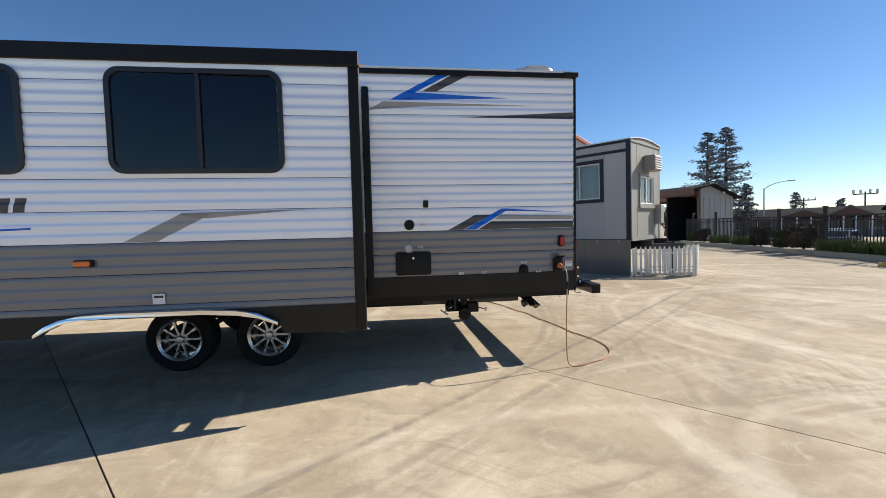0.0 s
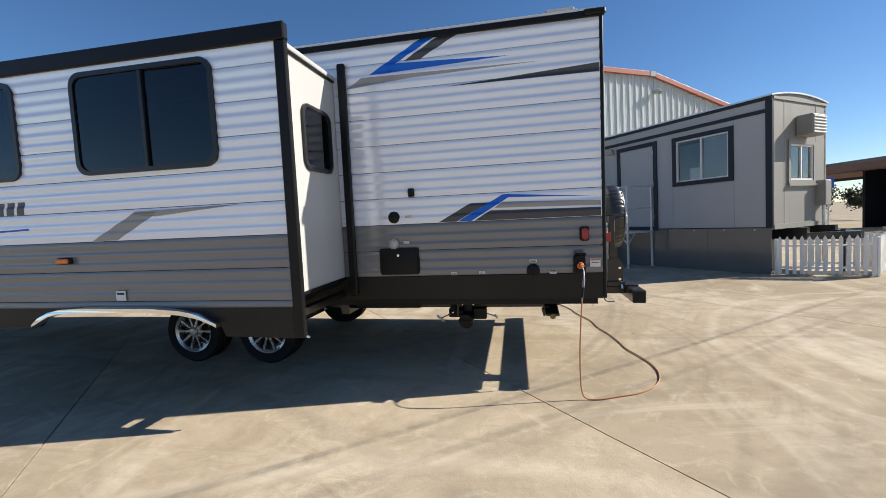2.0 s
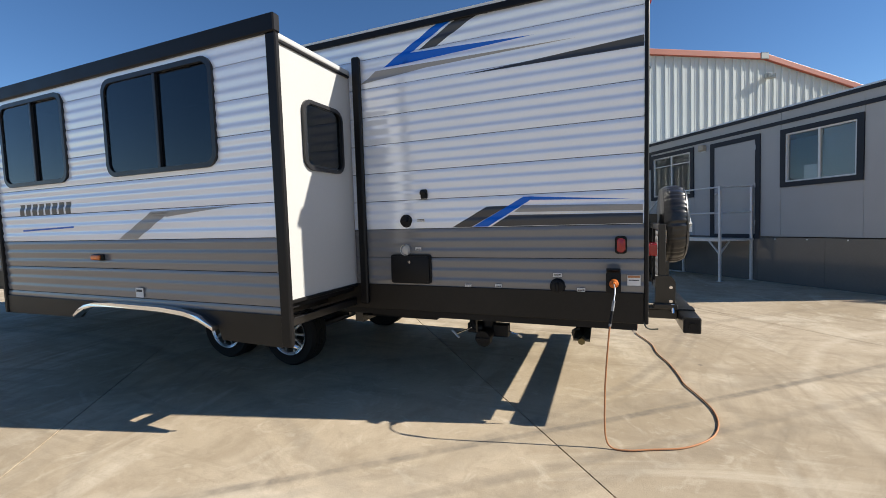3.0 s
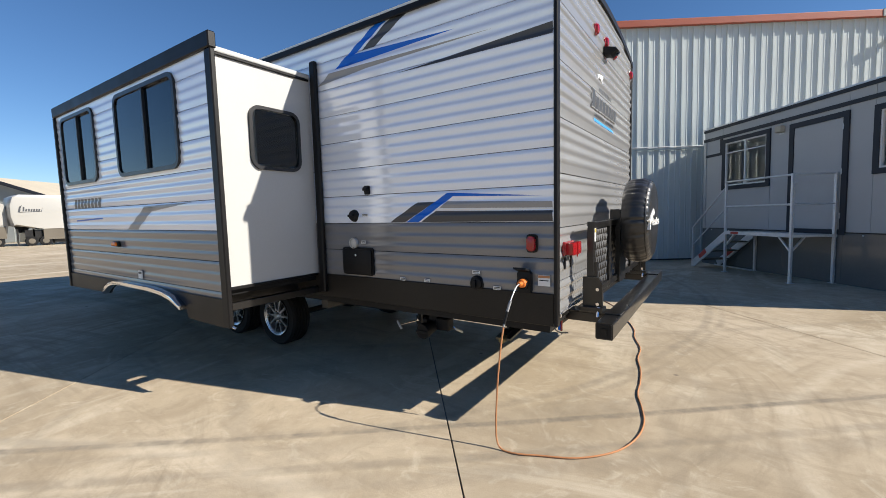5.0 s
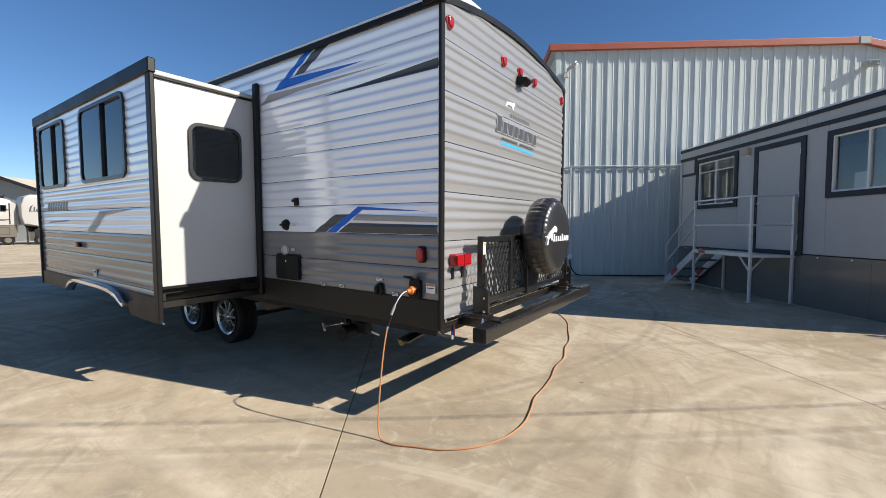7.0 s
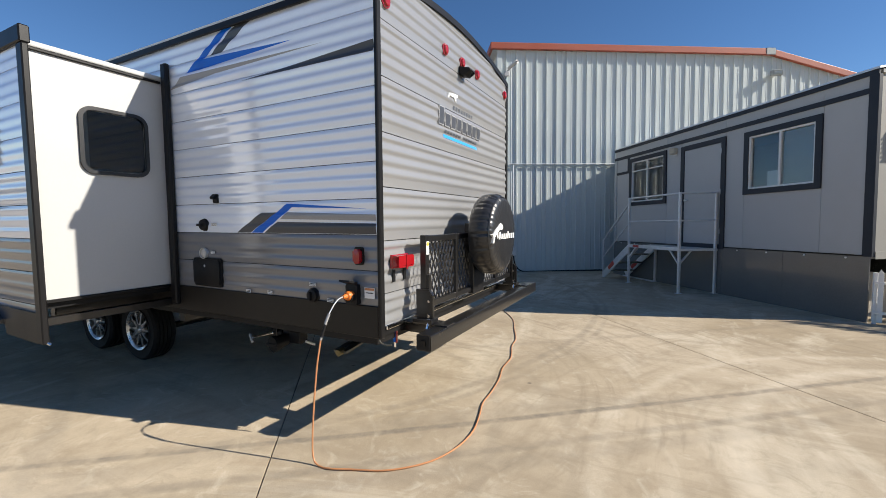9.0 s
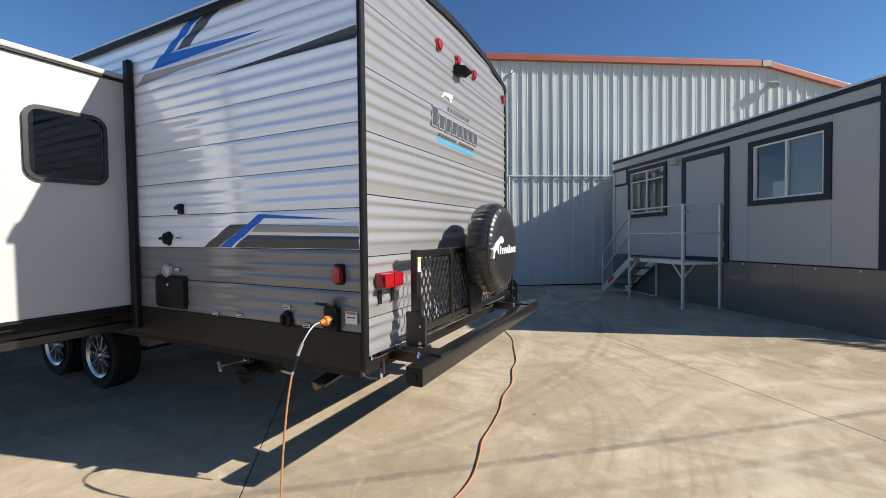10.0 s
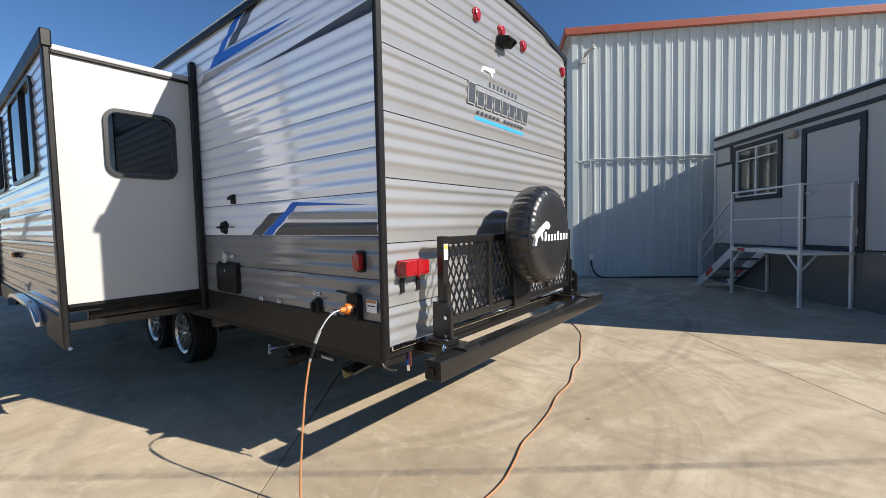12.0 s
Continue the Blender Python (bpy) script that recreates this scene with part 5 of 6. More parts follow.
def build_running_gear():
    for x in (-2.195, -1.345):
        build_wheel(x, 4.335)
        part("axle", rod((x, 4.7, 0.33), (x, 6.1, 0.33), 0.035, 12), "steel", trailer)
        # far-side wheel, plain
        turn = Matrix.Translation((x, 6.34, 0.33)) @ pose(0, 0, 0, 90, 0, 0)
        part("far_wheel", lathe([(0, 0.02), (0.2, 0.02), (0.3, 0), (0.335, 0.03), (0.335, 0.19), (0.3, 0.215), (0, 0.2)], 32, turn), "tyre", trailer, smooth=True)
        part("leaf_spring", bar((x - 0.38, 4.86, 0.48), (x + 0.38, 4.86, 0.48), 0.045, 0.04), "steel", trailer)
    for y in (4.86, 5.95):
        part("chassis_rail", box(NOSE + 0.3, REAR - 0.42, y - 0.04, y + 0.04, 0.50, 0.66, 0.005), "steel", trailer)
    part("chassis_cross", box(-0.5, -0.42, SIDE + 0.1, FAR - 0.1, 0.56, 0.66), "steel", trailer)
    part("heating_duct", box(-0.45, 0.24, SIDE + 0.25, SIDE + 0.6, 0.58, 0.665, 0.01), "black", trailer)
    # equaliser hanger and wheel-side brackets
    part("spring_hanger", box(-1.87, -1.77, 4.82, 4.90, 0.36, 0.52, 0.006), "steel", trailer)
    # drain valves with pull handles
    d = part("drain_valve", rod((0.69, 4.50, 0.68), (0.69, 4.50, 0.50), 0.058, 16), "black", trailer, "black waste drain with pull-handle valves", smooth=True)
    part("drain_elbow", tube([(0.69, 4.50, 0.56), (0.69, 4.48, 0.515), (0.69, 4.44, 0.492), (0.685, 4.36, 0.482)], 0.054, 14), "black", d, smooth=True)
    part("drain_cap", rod((0.685, 4.365, 0.482), (0.68, 4.322, 0.478), 0.066, 18), "black", d, smooth=True)
    part("cap_lug", box(0.62, 0.74, 4.308, 4.3215, 0.468, 0.49, 0.003), "black", d)
    for z in (0.60, 0.645):
        part("flange", rod((0.69, 4.50, z), (0.69, 4.50, z + 0.016), 0.066, 18), "black", d, smooth=True)
    part("valve_body", box(0.735, 0.86, 4.44, 4.53, 0.47, 0.575, 0.008), "black", d)
    part("valve_body", box(0.50, 0.645, 4.47, 4.57, 0.48, 0.565, 0.008), "black", d)
    part("side_pipe", tube([(0.55, 4.52, 0.69), (0.548, 4.50, 0.60), (0.57, 4.48, 0.54), (0.64, 4.48, 0.53)], 0.036, 12), "black", d, smooth=True)
    part("support_strap", box(0.585, 0.60, 4.44, 4.56, 0.50, 0.70), "steel", d)
    part("support_strap", box(0.60, 0.82, 4.56, 4.575, 0.58, 0.70), "steel", d)
    for x, y, z in ((0.545, 4.438, 0.535), (0.64, 4.44, 0.61), (0.74, 4.44, 0.61), (0.69, 4.43, 0.655), (0.81, 4.45, 0.55)):
        part("clamp_bolt", rod((x, y, z), (x, y + 0.02, z), 0.007, 6), "chrome", d)
    for a, c in (((0.55, 4.48, 0.53), (0.455, 4.30, 0.512)), ((0.84, 4.49, 0.52), (0.945, 4.47, 0.49))):
        rdp = part("pull_rod", rod(a, c, 0.006, 8), "chrome", d)
        n = Vector(c) - Vector(a)
        s = n.cross(Vector((0, 0, 1))).normalized() * 0.04 + Vector((0, 0, 0.022))
        part("pull_handle", rod(Vector(c) - s, Vector(c) + s, 0.010, 8), "galv", rdp)
    # stabiliser jack folded under the rear, its arm running inwards
    j = part("stabiliser_jack", box(1.18, 1.66, 4.78, 4.86, 0.60, 0.67, 0.006), "steel", trailer, "black folded stabiliser jack")
    for x in (1.415, 1.475):
        part("jack_rail", bar((x, 4.26, 0.55), (x, 4.86, 0.625), 0.016, 0.055), "worn", j, "worn bare steel rail")
    part("jack_web", bar((1.445, 4.32, 0.55), (1.445, 4.86, 0.61), 0.045, 0.012), "steel", j)
    part("jack_nut", rod((1.445, 4.29, 0.552), (1.445, 4.235, 0.545), 0.026, 6), "brass", j, "worn brass-coloured jack nut")
    part("jack_foot", prism([(1.36, 0.56), (1.42, 0.60), (1.42, 0.53), (1.375, 0.50)], "y", 4.42, 4.50), "steel", j)
    part("jack_gusset", prism([(1.50, 0.66), (1.57, 0.66), (1.53, 0.56), (1.50, 0.56)], "y", 4.62, 4.72), "steel", j)
    hb = part("hanging_lead", rod((1.80, 4.42, 0.72), (1.80, 4.42, 0.625), 0.010, 8), "blue", trailer, "short hanging coloured lead")
    part("lead_band", rod((1.814, 4.424, 0.72), (1.814, 4.424, 0.62), 0.008, 8), "red", hb)
    part("lead_plug", rod((1.80, 4.42, 0.625), (1.80, 4.42, 0.59), 0.010, 8), "chrome", hb)
    part("corner_hook", tube([(REAR - 0.01, SIDE - 0.005, 0.735), (REAR, SIDE - 0.01, 0.70), (REAR + 0.03, SIDE + 0.0, 0.683), (REAR + 0.075, SIDE + 0.01, 0.685)], 0.005), "worn", trailer)


build_running_gear()


def build_bumper():
    b = part("bumper", prism(rounded(2.085, 2.19, 0.655, 0.76, 0.01, 3), "y", 4.245, 6.72), "steel", trailer, "black square-tube rear bumper", smooth=True)
    part("end_cap", box(2.092, 2.183, 4.238, 4.2445, 0.662, 0.753, 0.002), "black", b)
    part("end_socket", box(2.12, 2.155, 4.232, 4.2375, 0.69, 0.725), "trim", b)
    for y in (4.53, 6.43):
        part("bumper_arm", box(1.55, 2.084, y - 0.04, y + 0.04, 0.69, 0.755, 0.004), "steel", b)
    for y in (4.465, 6.365):
        part("arm_plate", box(1.86, 2.19, y, y + 0.13, 0.7605, 0.77, 0.002), "steel", b)


build_bumper()

# ---- folded cargo rack on the bumper ----
def build_rack():
    r = thing("cargo_rack", "black folding cargo rack with expanded-metal panels, folded up on the bumper", "cargo rack", TRAILER)
    x0, x1 = 1.965, 2.005
    ya, yb, z0, z1 = 4.53, 6.35, 0.86, 1.37
    posts = (ya, 5.01, 5.45, 5.90, yb)
    for z in (z0, z1 - 0.045):
        part("frame_rail", box(x0, x1, ya, yb, z, z + 0.045, 0.004), "steel", r)
    for y in posts:
        w = 0.045 if y in (ya, yb) else 0.038
        part("frame_post", box(x0 - 0.004, x1 + 0.004, y - w / 2, y + w / 2, z0 - 0.002, z1 + 0.004, 0.004), "steel", r)
    # expanded metal: crossed slanting strands in each bay
    for a, c in zip(posts, posts[1:]):
        bm = bmesh.new()
        a, c = a + 0.02, c - 0.02
        lo, hi = z0 + 0.045, z1 - 0.045
        w, h = 0.052, 0.088
        n = int((c - a) / w)
        k = (c - a) / n
        rows = int((hi - lo) / h)
        hh = (hi - lo) / rows
        for i in range(n):
            for j in range(rows):
                for y_a, y_b in ((a + i * k, a + (i + 0.5) * k), (a + (i + 1) * k, a + (i + 0.5) * k)):
                    for za, zb in ((lo + (j + 0.5) * hh, lo + j * hh), (lo + (j + 0.5) * hh, lo + (j + 1) * hh)):
                        p, q = Vector((1.985, y_a, za)), Vector((1.985, y_b, zb))
                        s = Vector((0, 0.0042, 0))
                        t = Vector((0.004, 0, 0))
                        vs = [bm.verts.new(v) for v in (p - s - t, p + s + t, q + s + t, q - s - t)]
                        bm.faces.new(vs)
        part("mesh_panel", bm, "steel", r, "expanded-metal mesh")
    for y in (4.50, 6.38):
        br = part("hinge_bracket", prism([(1.94, 0.77), (2.07, 0.77), (2.07, 0.96), (2.04, 1.0), (1.94, 1.0)], "y", y - 0.012, y + 0.012), "steel", r)
        part("upright", box(1.965, 2.03, y + (0.013 if y < 5 else -0.045), y + (0.045 if y < 5 else -0.013), 0.79, 1.10), "steel", br)
        part("hinge_foot", box(1.93, 2.08, y - 0.05, y + 0.05, 0.7705, 0.80, 0.003), "steel", br)
        part("hinge_pin", rod((2.05, y - 0.03, 0.80), (2.05, y - 0.055, 0.74), 0.011, 8), "chrome", br)
        for z in (0.82, 0.92):
            part("bolt", rod((2.04, y - 0.024, z), (2.04, y - 0.012, z), 0.012, 6), "chrome", br)
    st = part("sticker", box(2.0095, 2.0115, 4.512, 4.548, 1.24, 1.33), "label", r)
    part("sticker_band", box(2.0115, 2.0125, 4.515, 4.545, 1.30, 1.325), "yellow", st)


build_rack()


def build_spare():
    s = thing("spare_wheel", "spare wheel in a shiny black vinyl cover, mounted on the rack", "spare wheel", TRAILER)
    m = Matrix.Translation((2.02, 5.43, 1.352)) @ pose(0, 0, 0, 0, 90, 0)
    prof = [(0, 0.03), (0.275, 0.03), (0.32, 0.04), (0.34, 0.07), (0.344, 0.11), (0.342, 0.16), (0.326, 0.20), (0.305, 0.225), (0.28, 0.236), (0.18, 0.243), (0.0, 0.246)]
    bm = lathe(prof, 240, m)
    rnd = random.Random(8)
    ph = [rnd.uniform(0, 6.28) for _ in range(6)]
    inv = m.inverted()
    for v in bm.verts:
        q = inv @ v.co
        r = math.hypot(q.x, q.y)
        a = math.atan2(q.y, q.x)
        if r > 0.2:
            k = (0.45 * math.sin(37 * a + ph[0]) + 0.4 * math.sin(53 * a + ph[1] + 14 * q.z) + 0.3 * math.sin(17 * a + ph[2])) * 0.007 * max(0, 1 - abs(q.z - 0.16) / 0.13)
            q.x *= 1 + k / r
            q.y *= 1 + k / r
            q.z += 0.3 * k
            v.co = m @ q
    c = part("tyre_cover", bm, "vinyl", s, smooth=True)
    part("cover_seam", lathe([(0.318, 0.206), (0.324, 0.212), (0.318, 0.220), (0.312, 0.214), (0.318, 0.206)], 64, m), "vinyl", c, smooth=True)
    part("carrier_plate", box(1.94, 2.025, 5.30, 5.54, 0.84, 1.45, 0.004), "steel", s)
    xx = 2.267
    for i in range(8):
        y0 = 5.27 + 0.051 * i
        h = 0.062 if i in (0, 4) else 0.045
        part("wordmark_bar", prism([(y0, 1.315), (y0 + 0.007, 1.315 + h), (y0 + 0.034, 1.315 + h), (y0 + 0.027, 1.315)], "x", xx - 0.022, xx + 0.0006), "label", c, "white wordmark bar")
    part("badge", prism([(5.13, 1.29), (5.15, 1.29), (5.17, 1.335), (5.21, 1.36), (5.235, 1.32), (5.25, 1.33), (5.245, 1.375), (5.29, 1.398), (5.34, 1.392), (5.36, 1.415), (5.34, 1.44), (5.30, 1.448), (5.26, 1.43), (5.19, 1.395), (5.15, 1.365), (5.12, 1.36), (5.14, 1.34)], "x", xx - 0.022, xx + 0.0008), "label", c, "white leaping badge shape")


build_spare()


# ---- power cord ----
def build_cord():
    c = thing("power_cord", "orange extension cord looped over the concrete from the trailer inlet", "power cord")
    path = [(1.66, 3.955, 0.935), (1.655, 3.93, 0.90), (1.645, 3.905, 0.84), (1.63, 3.88, 0.75), (1.615, 3.86, 0.6), (1.60, 3.845, 0.4), (1.593, 3.83, 0.2), (1.60, 3.82, 0.06), (1.64, 3.815, 0.009), (1.73, 3.82, 0.008), (1.85, 3.87, 0.008), (2.05, 3.96, 0.008), (2.22, 4.14, 0.008), (2.30, 4.36, 0.008), (2.31, 4.60, 0.008), (2.26, 4.84, 0.008), (2.20, 5.06, 0.008), (2.18, 5.31, 0.008), (2.14, 5.61, 0.008), (2.07, 5.91, 0.008), (2.04, 6.26, 0.008), (1.92, 6.66, 0.008), (1.86, 7.0, 0.008), (1.68, 7.5, 0.008), (1.45, 8.1, 0.008), (0.9, 8.9, 0.017), (0.3, 9.6, 0.028), (-0.8, 10.8, 0.05)]
    part("cord", tube(path[6:], 0.0056, 8), "orange", c, smooth=True)
    part("cord_drop", tube(path[3:7], 0.0056, 8), "orange", c, smooth=True)
    part("connector", tube([(1.655, 3.93, 0.90), (1.65, 3.917, 0.87), (1.645, 3.905, 0.84)], 0.0092, 10), "clear", c, "clear cord connector", smooth=True)
    part("connector_socket", tube([(1.6455, 3.906, 0.843), (1.638, 3.894, 0.797), (1.632, 3.884, 0.765)], 0.0088, 10), "black", c, "dark connector socket", smooth=True)
    part("connector_tip", tube([(1.6325, 3.885, 0.768), (1.63, 3.88, 0.748)], 0.0075, 10), "clear", c, smooth=True)
    part("adapter_lead", tube([(1.657, 4.07, 0.985), (1.66, 4.02, 0.98), (1.662, 3.98, 0.96), (1.66, 3.955, 0.935), (1.655, 3.93, 0.90)], 0.0042, 8), "galv", c, smooth=True)
    part("plug", lathe([(0, 0), (0.012, 0), (0.015, 0.02), (0.016, 0.03), (0.026, 0.036), (0.030, 0.05), (0.029, 0.085), (0, 0.085)], 18, Matrix.Translation((1.657, 4.055, 0.983)) @ pose(0, 0, 0, -90, 0, 0)), "plug", c, "orange moulded plug", smooth=True)


build_cord()


# ---- things beyond the fence ----
def build_open_shed():
    A, e, f = Vector((18.8, 23.2)), Vector((0.968, 0.25)), Vector((-0.25, 0.968))
    s = thing("open_shed", "pale metal shed with an open dark bay and brown eave", "shed", Matrix.Translation((A.x, A.y, 0)) @ pose(0, 0, 0, 0, 0, math.degrees(math.atan2(e.y, e.x))))
    # local x runs along the gable wall, y along the open front
    part("gable_wall", prism([(0.15, -0.1), (3.1, -0.1), (3.1, 2.75), (0.9, 3.45), (0.15, 3.40)], "y", 0, 0.12), "shed", s)
    for i in range(6):
        part("wall_batten", box(0.4 + 0.5 * i, 0.43 + 0.5 * i, -0.02, 0.0, 0.0, 2.7), "shed", s)
    # Back wall and partition are coloured near black for the bay's shade.
    part("back_wall", box(3.0, 3.1, 0.12, 2.42, -0.1, 2.9), "shingle", s)
    part("roof", prism([(-0.9, 3.22), (0.9, 3.52), (3.5, 2.68), (3.5, 2.60), (0.9, 3.44), (-0.9, 3.12)], "y", -0.35, 9.5), "shingle", s)
    part("eave_fascia", prism([(-0.92, 3.22), (-0.86, 3.22), (-0.86, 2.85), (-0.92, 2.85)], "y", -0.35, 9.5), "brown", s, "red-brown eave board")
    part("partition", box(0.16, 3.0, 2.3, 2.42, -0.1, 2.9), "shingle", s, "inner partition blackened for the bay's shade")
    part("soffit", prism([(-0.85, 3.10), (0.9, 3.425), (2.98, 2.78), (2.98, 2.74), (0.9, 3.385), (-0.85, 3.06)], "y", 0.125, 9.4), "brown", s, "brown boarded soffit")
    for i in range(7):
        part("rafter", bar((-0.84, 0.5 + 1.4 * i, 3.02), (0.9, 0.5 + 1.4 * i, 3.33), 0.06, 0.12), "rust_red", s)
    part("header", box(0.0, 0.15, 0.12, 9.0, 2.85, 3.2), "brown", s)
    for y in (0.0, 4.4, 8.4):
        part("post", box(0.0, 0.14, y, y + 0.14, -0.1, 3.1), "brown", s)
    part("floodlight", box(1.9, 2.1, -0.2, -0.02, 2.95, 3.05, 0.02), "galv", s)


build_open_shed()


def build_conifer(x, y, z, h, spread, seed, lean=0.0):
    rnd = random.Random(seed)
    t = thing("conifer", "tall ragged conifer beyond the street", "tree", Matrix.Translation((x, y, z)), "tall conifers")
    part("trunk", rod((0, 0, 0), (lean, 0, h * 0.97), 0.38, 9, r2=0.04), "bark", t)
    bm, bl = bmesh.new(), bmesh.new()
    n = int(h * 10)
    for i in range(n):
        k = 0.10 + 0.88 * (i + rnd.random()) / n
        zz = h * k
        r = spread * (1 - k) ** 0.62 * rnd.uniform(0.45, 1.15) + 0.25
        a = rnd.uniform(0, 6.283)
        d = Vector((math.cos(a), math.sin(a), 0))
        base = Vector((lean * k, 0, zz))
        tip = base + d * r + Vector((0, 0, rnd.uniform(-0.1, 0.22) * r))
        rod(base, tip, 0.05, 4, bl, 0.015, False)
        m = int(20 + 30 * r / spread)
        for _ in range(m):
            u = rnd.uniform(0.25, 1.05)
            c = base.lerp(tip, u) + Vector((rnd.gauss(0, 0.16), rnd.gauss(0, 0.16), rnd.gauss(0.02, 0.11))) * (0.5 + r * 0.28)
            e = Euler((rnd.uniform(-0.7, 0.7), rnd.uniform(-0.7, 0.7), rnd.uniform(0, 6.28))).to_matrix()
            q = rnd.uniform(0.10, 0.24)
            bm.faces.new([bm.verts.new(c + e @ Vector(v) * q) for v in ((-1.3, 0, 0), (0, -0.45, 0.1), (1.3, 0, -0.1), (0, 0.45, 0.1))])
    part("branchwork", bl, "bark", t)
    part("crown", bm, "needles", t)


build_conifer(46.3, 52.0, -1.2, 15.1, 3.9, 3)
build_conifer(45.2, 54.0, -1.2, 14.9, 3.7, 9)
build_conifer(48.0, 50.9, -1.2, 7.2, 1.7, 21, 0.5)
build_conifer(76.0, 69.0, -1.2, 6.9, 2.3, 30)
build_conifer(82.0, 66.0, -1.2, 5.4, 1.8, 31)


def build_street_tree(x, y, z, r, seed):
    rnd = random.Random(seed)
    t = thing("street_tree", "low rounded green tree beyond the yard", "tree", Matrix.Translation((x, y, z)), "low street trees")
    part("trunk", rod((0, 0, 0), (0.1, 0, r * 1.3), 0.14, 8, r2=0.07), "bark", t)
    bl, bm = bmesh.new(), bmesh.new()
    for i in range(9):
        a = 2.4 * i + rnd.uniform(-0.4, 0.4)
        tip = Vector((math.cos(a) * r * rnd.uniform(0.4, 0.8), math.sin(a) * r * rnd.uniform(0.4, 0.8), r * rnd.uniform(1.2, 2.0)))
        rod((0.05, 0, r * rnd.uniform(0.6, 1.1)), tip, 0.05, 5, bl, 0.02, False)
        q = r * rnd.uniform(0.35, 0.55)
        for _ in range(420):
            p = Vector((rnd.gauss(0, 0.5), rnd.gauss(0, 0.5), rnd.gauss(0, 0.42))) * q
            e = Euler((rnd.uniform(0, 6.28), rnd.uniform(0, 6.28), 0)).to_matrix()
            k = rnd.uniform(0.06, 0.12)
            bm.faces.new([bm.verts.new(tip + p + e @ Vector(v) * k) for v in ((-1, 0, 0), (0, -0.6, 0.1), (1, 0, 0), (0, 0.6, 0.1))])
    part("branchwork", bl, "bark", t)
    part("crown", bm, "hedge", t)


build_street_tree(27.6, 38.6, -0.4, 1.25, 4)
build_street_tree(24.0, 38.8, -0.4, 1.35, 5)
build_street_tree(20.6, 37.5, -0.4, 1.2, 6)


def build_street_lamp():
    s = thing("street_lamp", "grey street lamp with a long curved arm", "street lamp", Matrix.Translation((49.5, 49.3, -1.2)))
    part("mast", rod((0, 0, 0), (0, 0, 6.3), 0.10, 10, r2=0.07), "galv", s)
    part("arm", tube([(0, 0, 6.1), (0.35, -0.4, 6.6), (1.0, -1.15, 6.95), (1.7, -1.9, 7.08)], 0.045), "galv", s, smooth=True)
    part("lamp_head", prism(rounded(-0.14, 0.14, -0.06, 0.06, 0.05), "y", -0.4, 0.4), "galv", s).matrix_local = Matrix.Translation((1.85, -2.05, 7.08)) @ pose(0, 0, 0, 0, 0, 42)
    for x, y, h, arms in ((67.0, 59.5, 5.4, 1), (79.3, 60.0, 6.2, 2)):
        u = thing("utility_pole", "dark utility pole with crossarms beyond the street", "utility pole", Matrix.Translation((x, y, -1.2)))
        part("pole", rod((0, 0, 0), (0, 0, h), 0.14, 8, r2=0.1), "bark", u)
        part("crossarm", bar((-1.0, 1.1, h - 0.4), (1.0, -1.1, h - 0.4), 0.16), "bark", u)
        for k in (-1, -0.4, 0.4, 1):
            part("insulator", rod((k * 0.95, -k * 1.05, h - 0.32), (k * 0.95, -k * 1.05, h + (0.35 if arms == 2 else 0.0)), 0.16 if arms == 2 else 0.07, 8), "galv", u)


build_street_lamp()


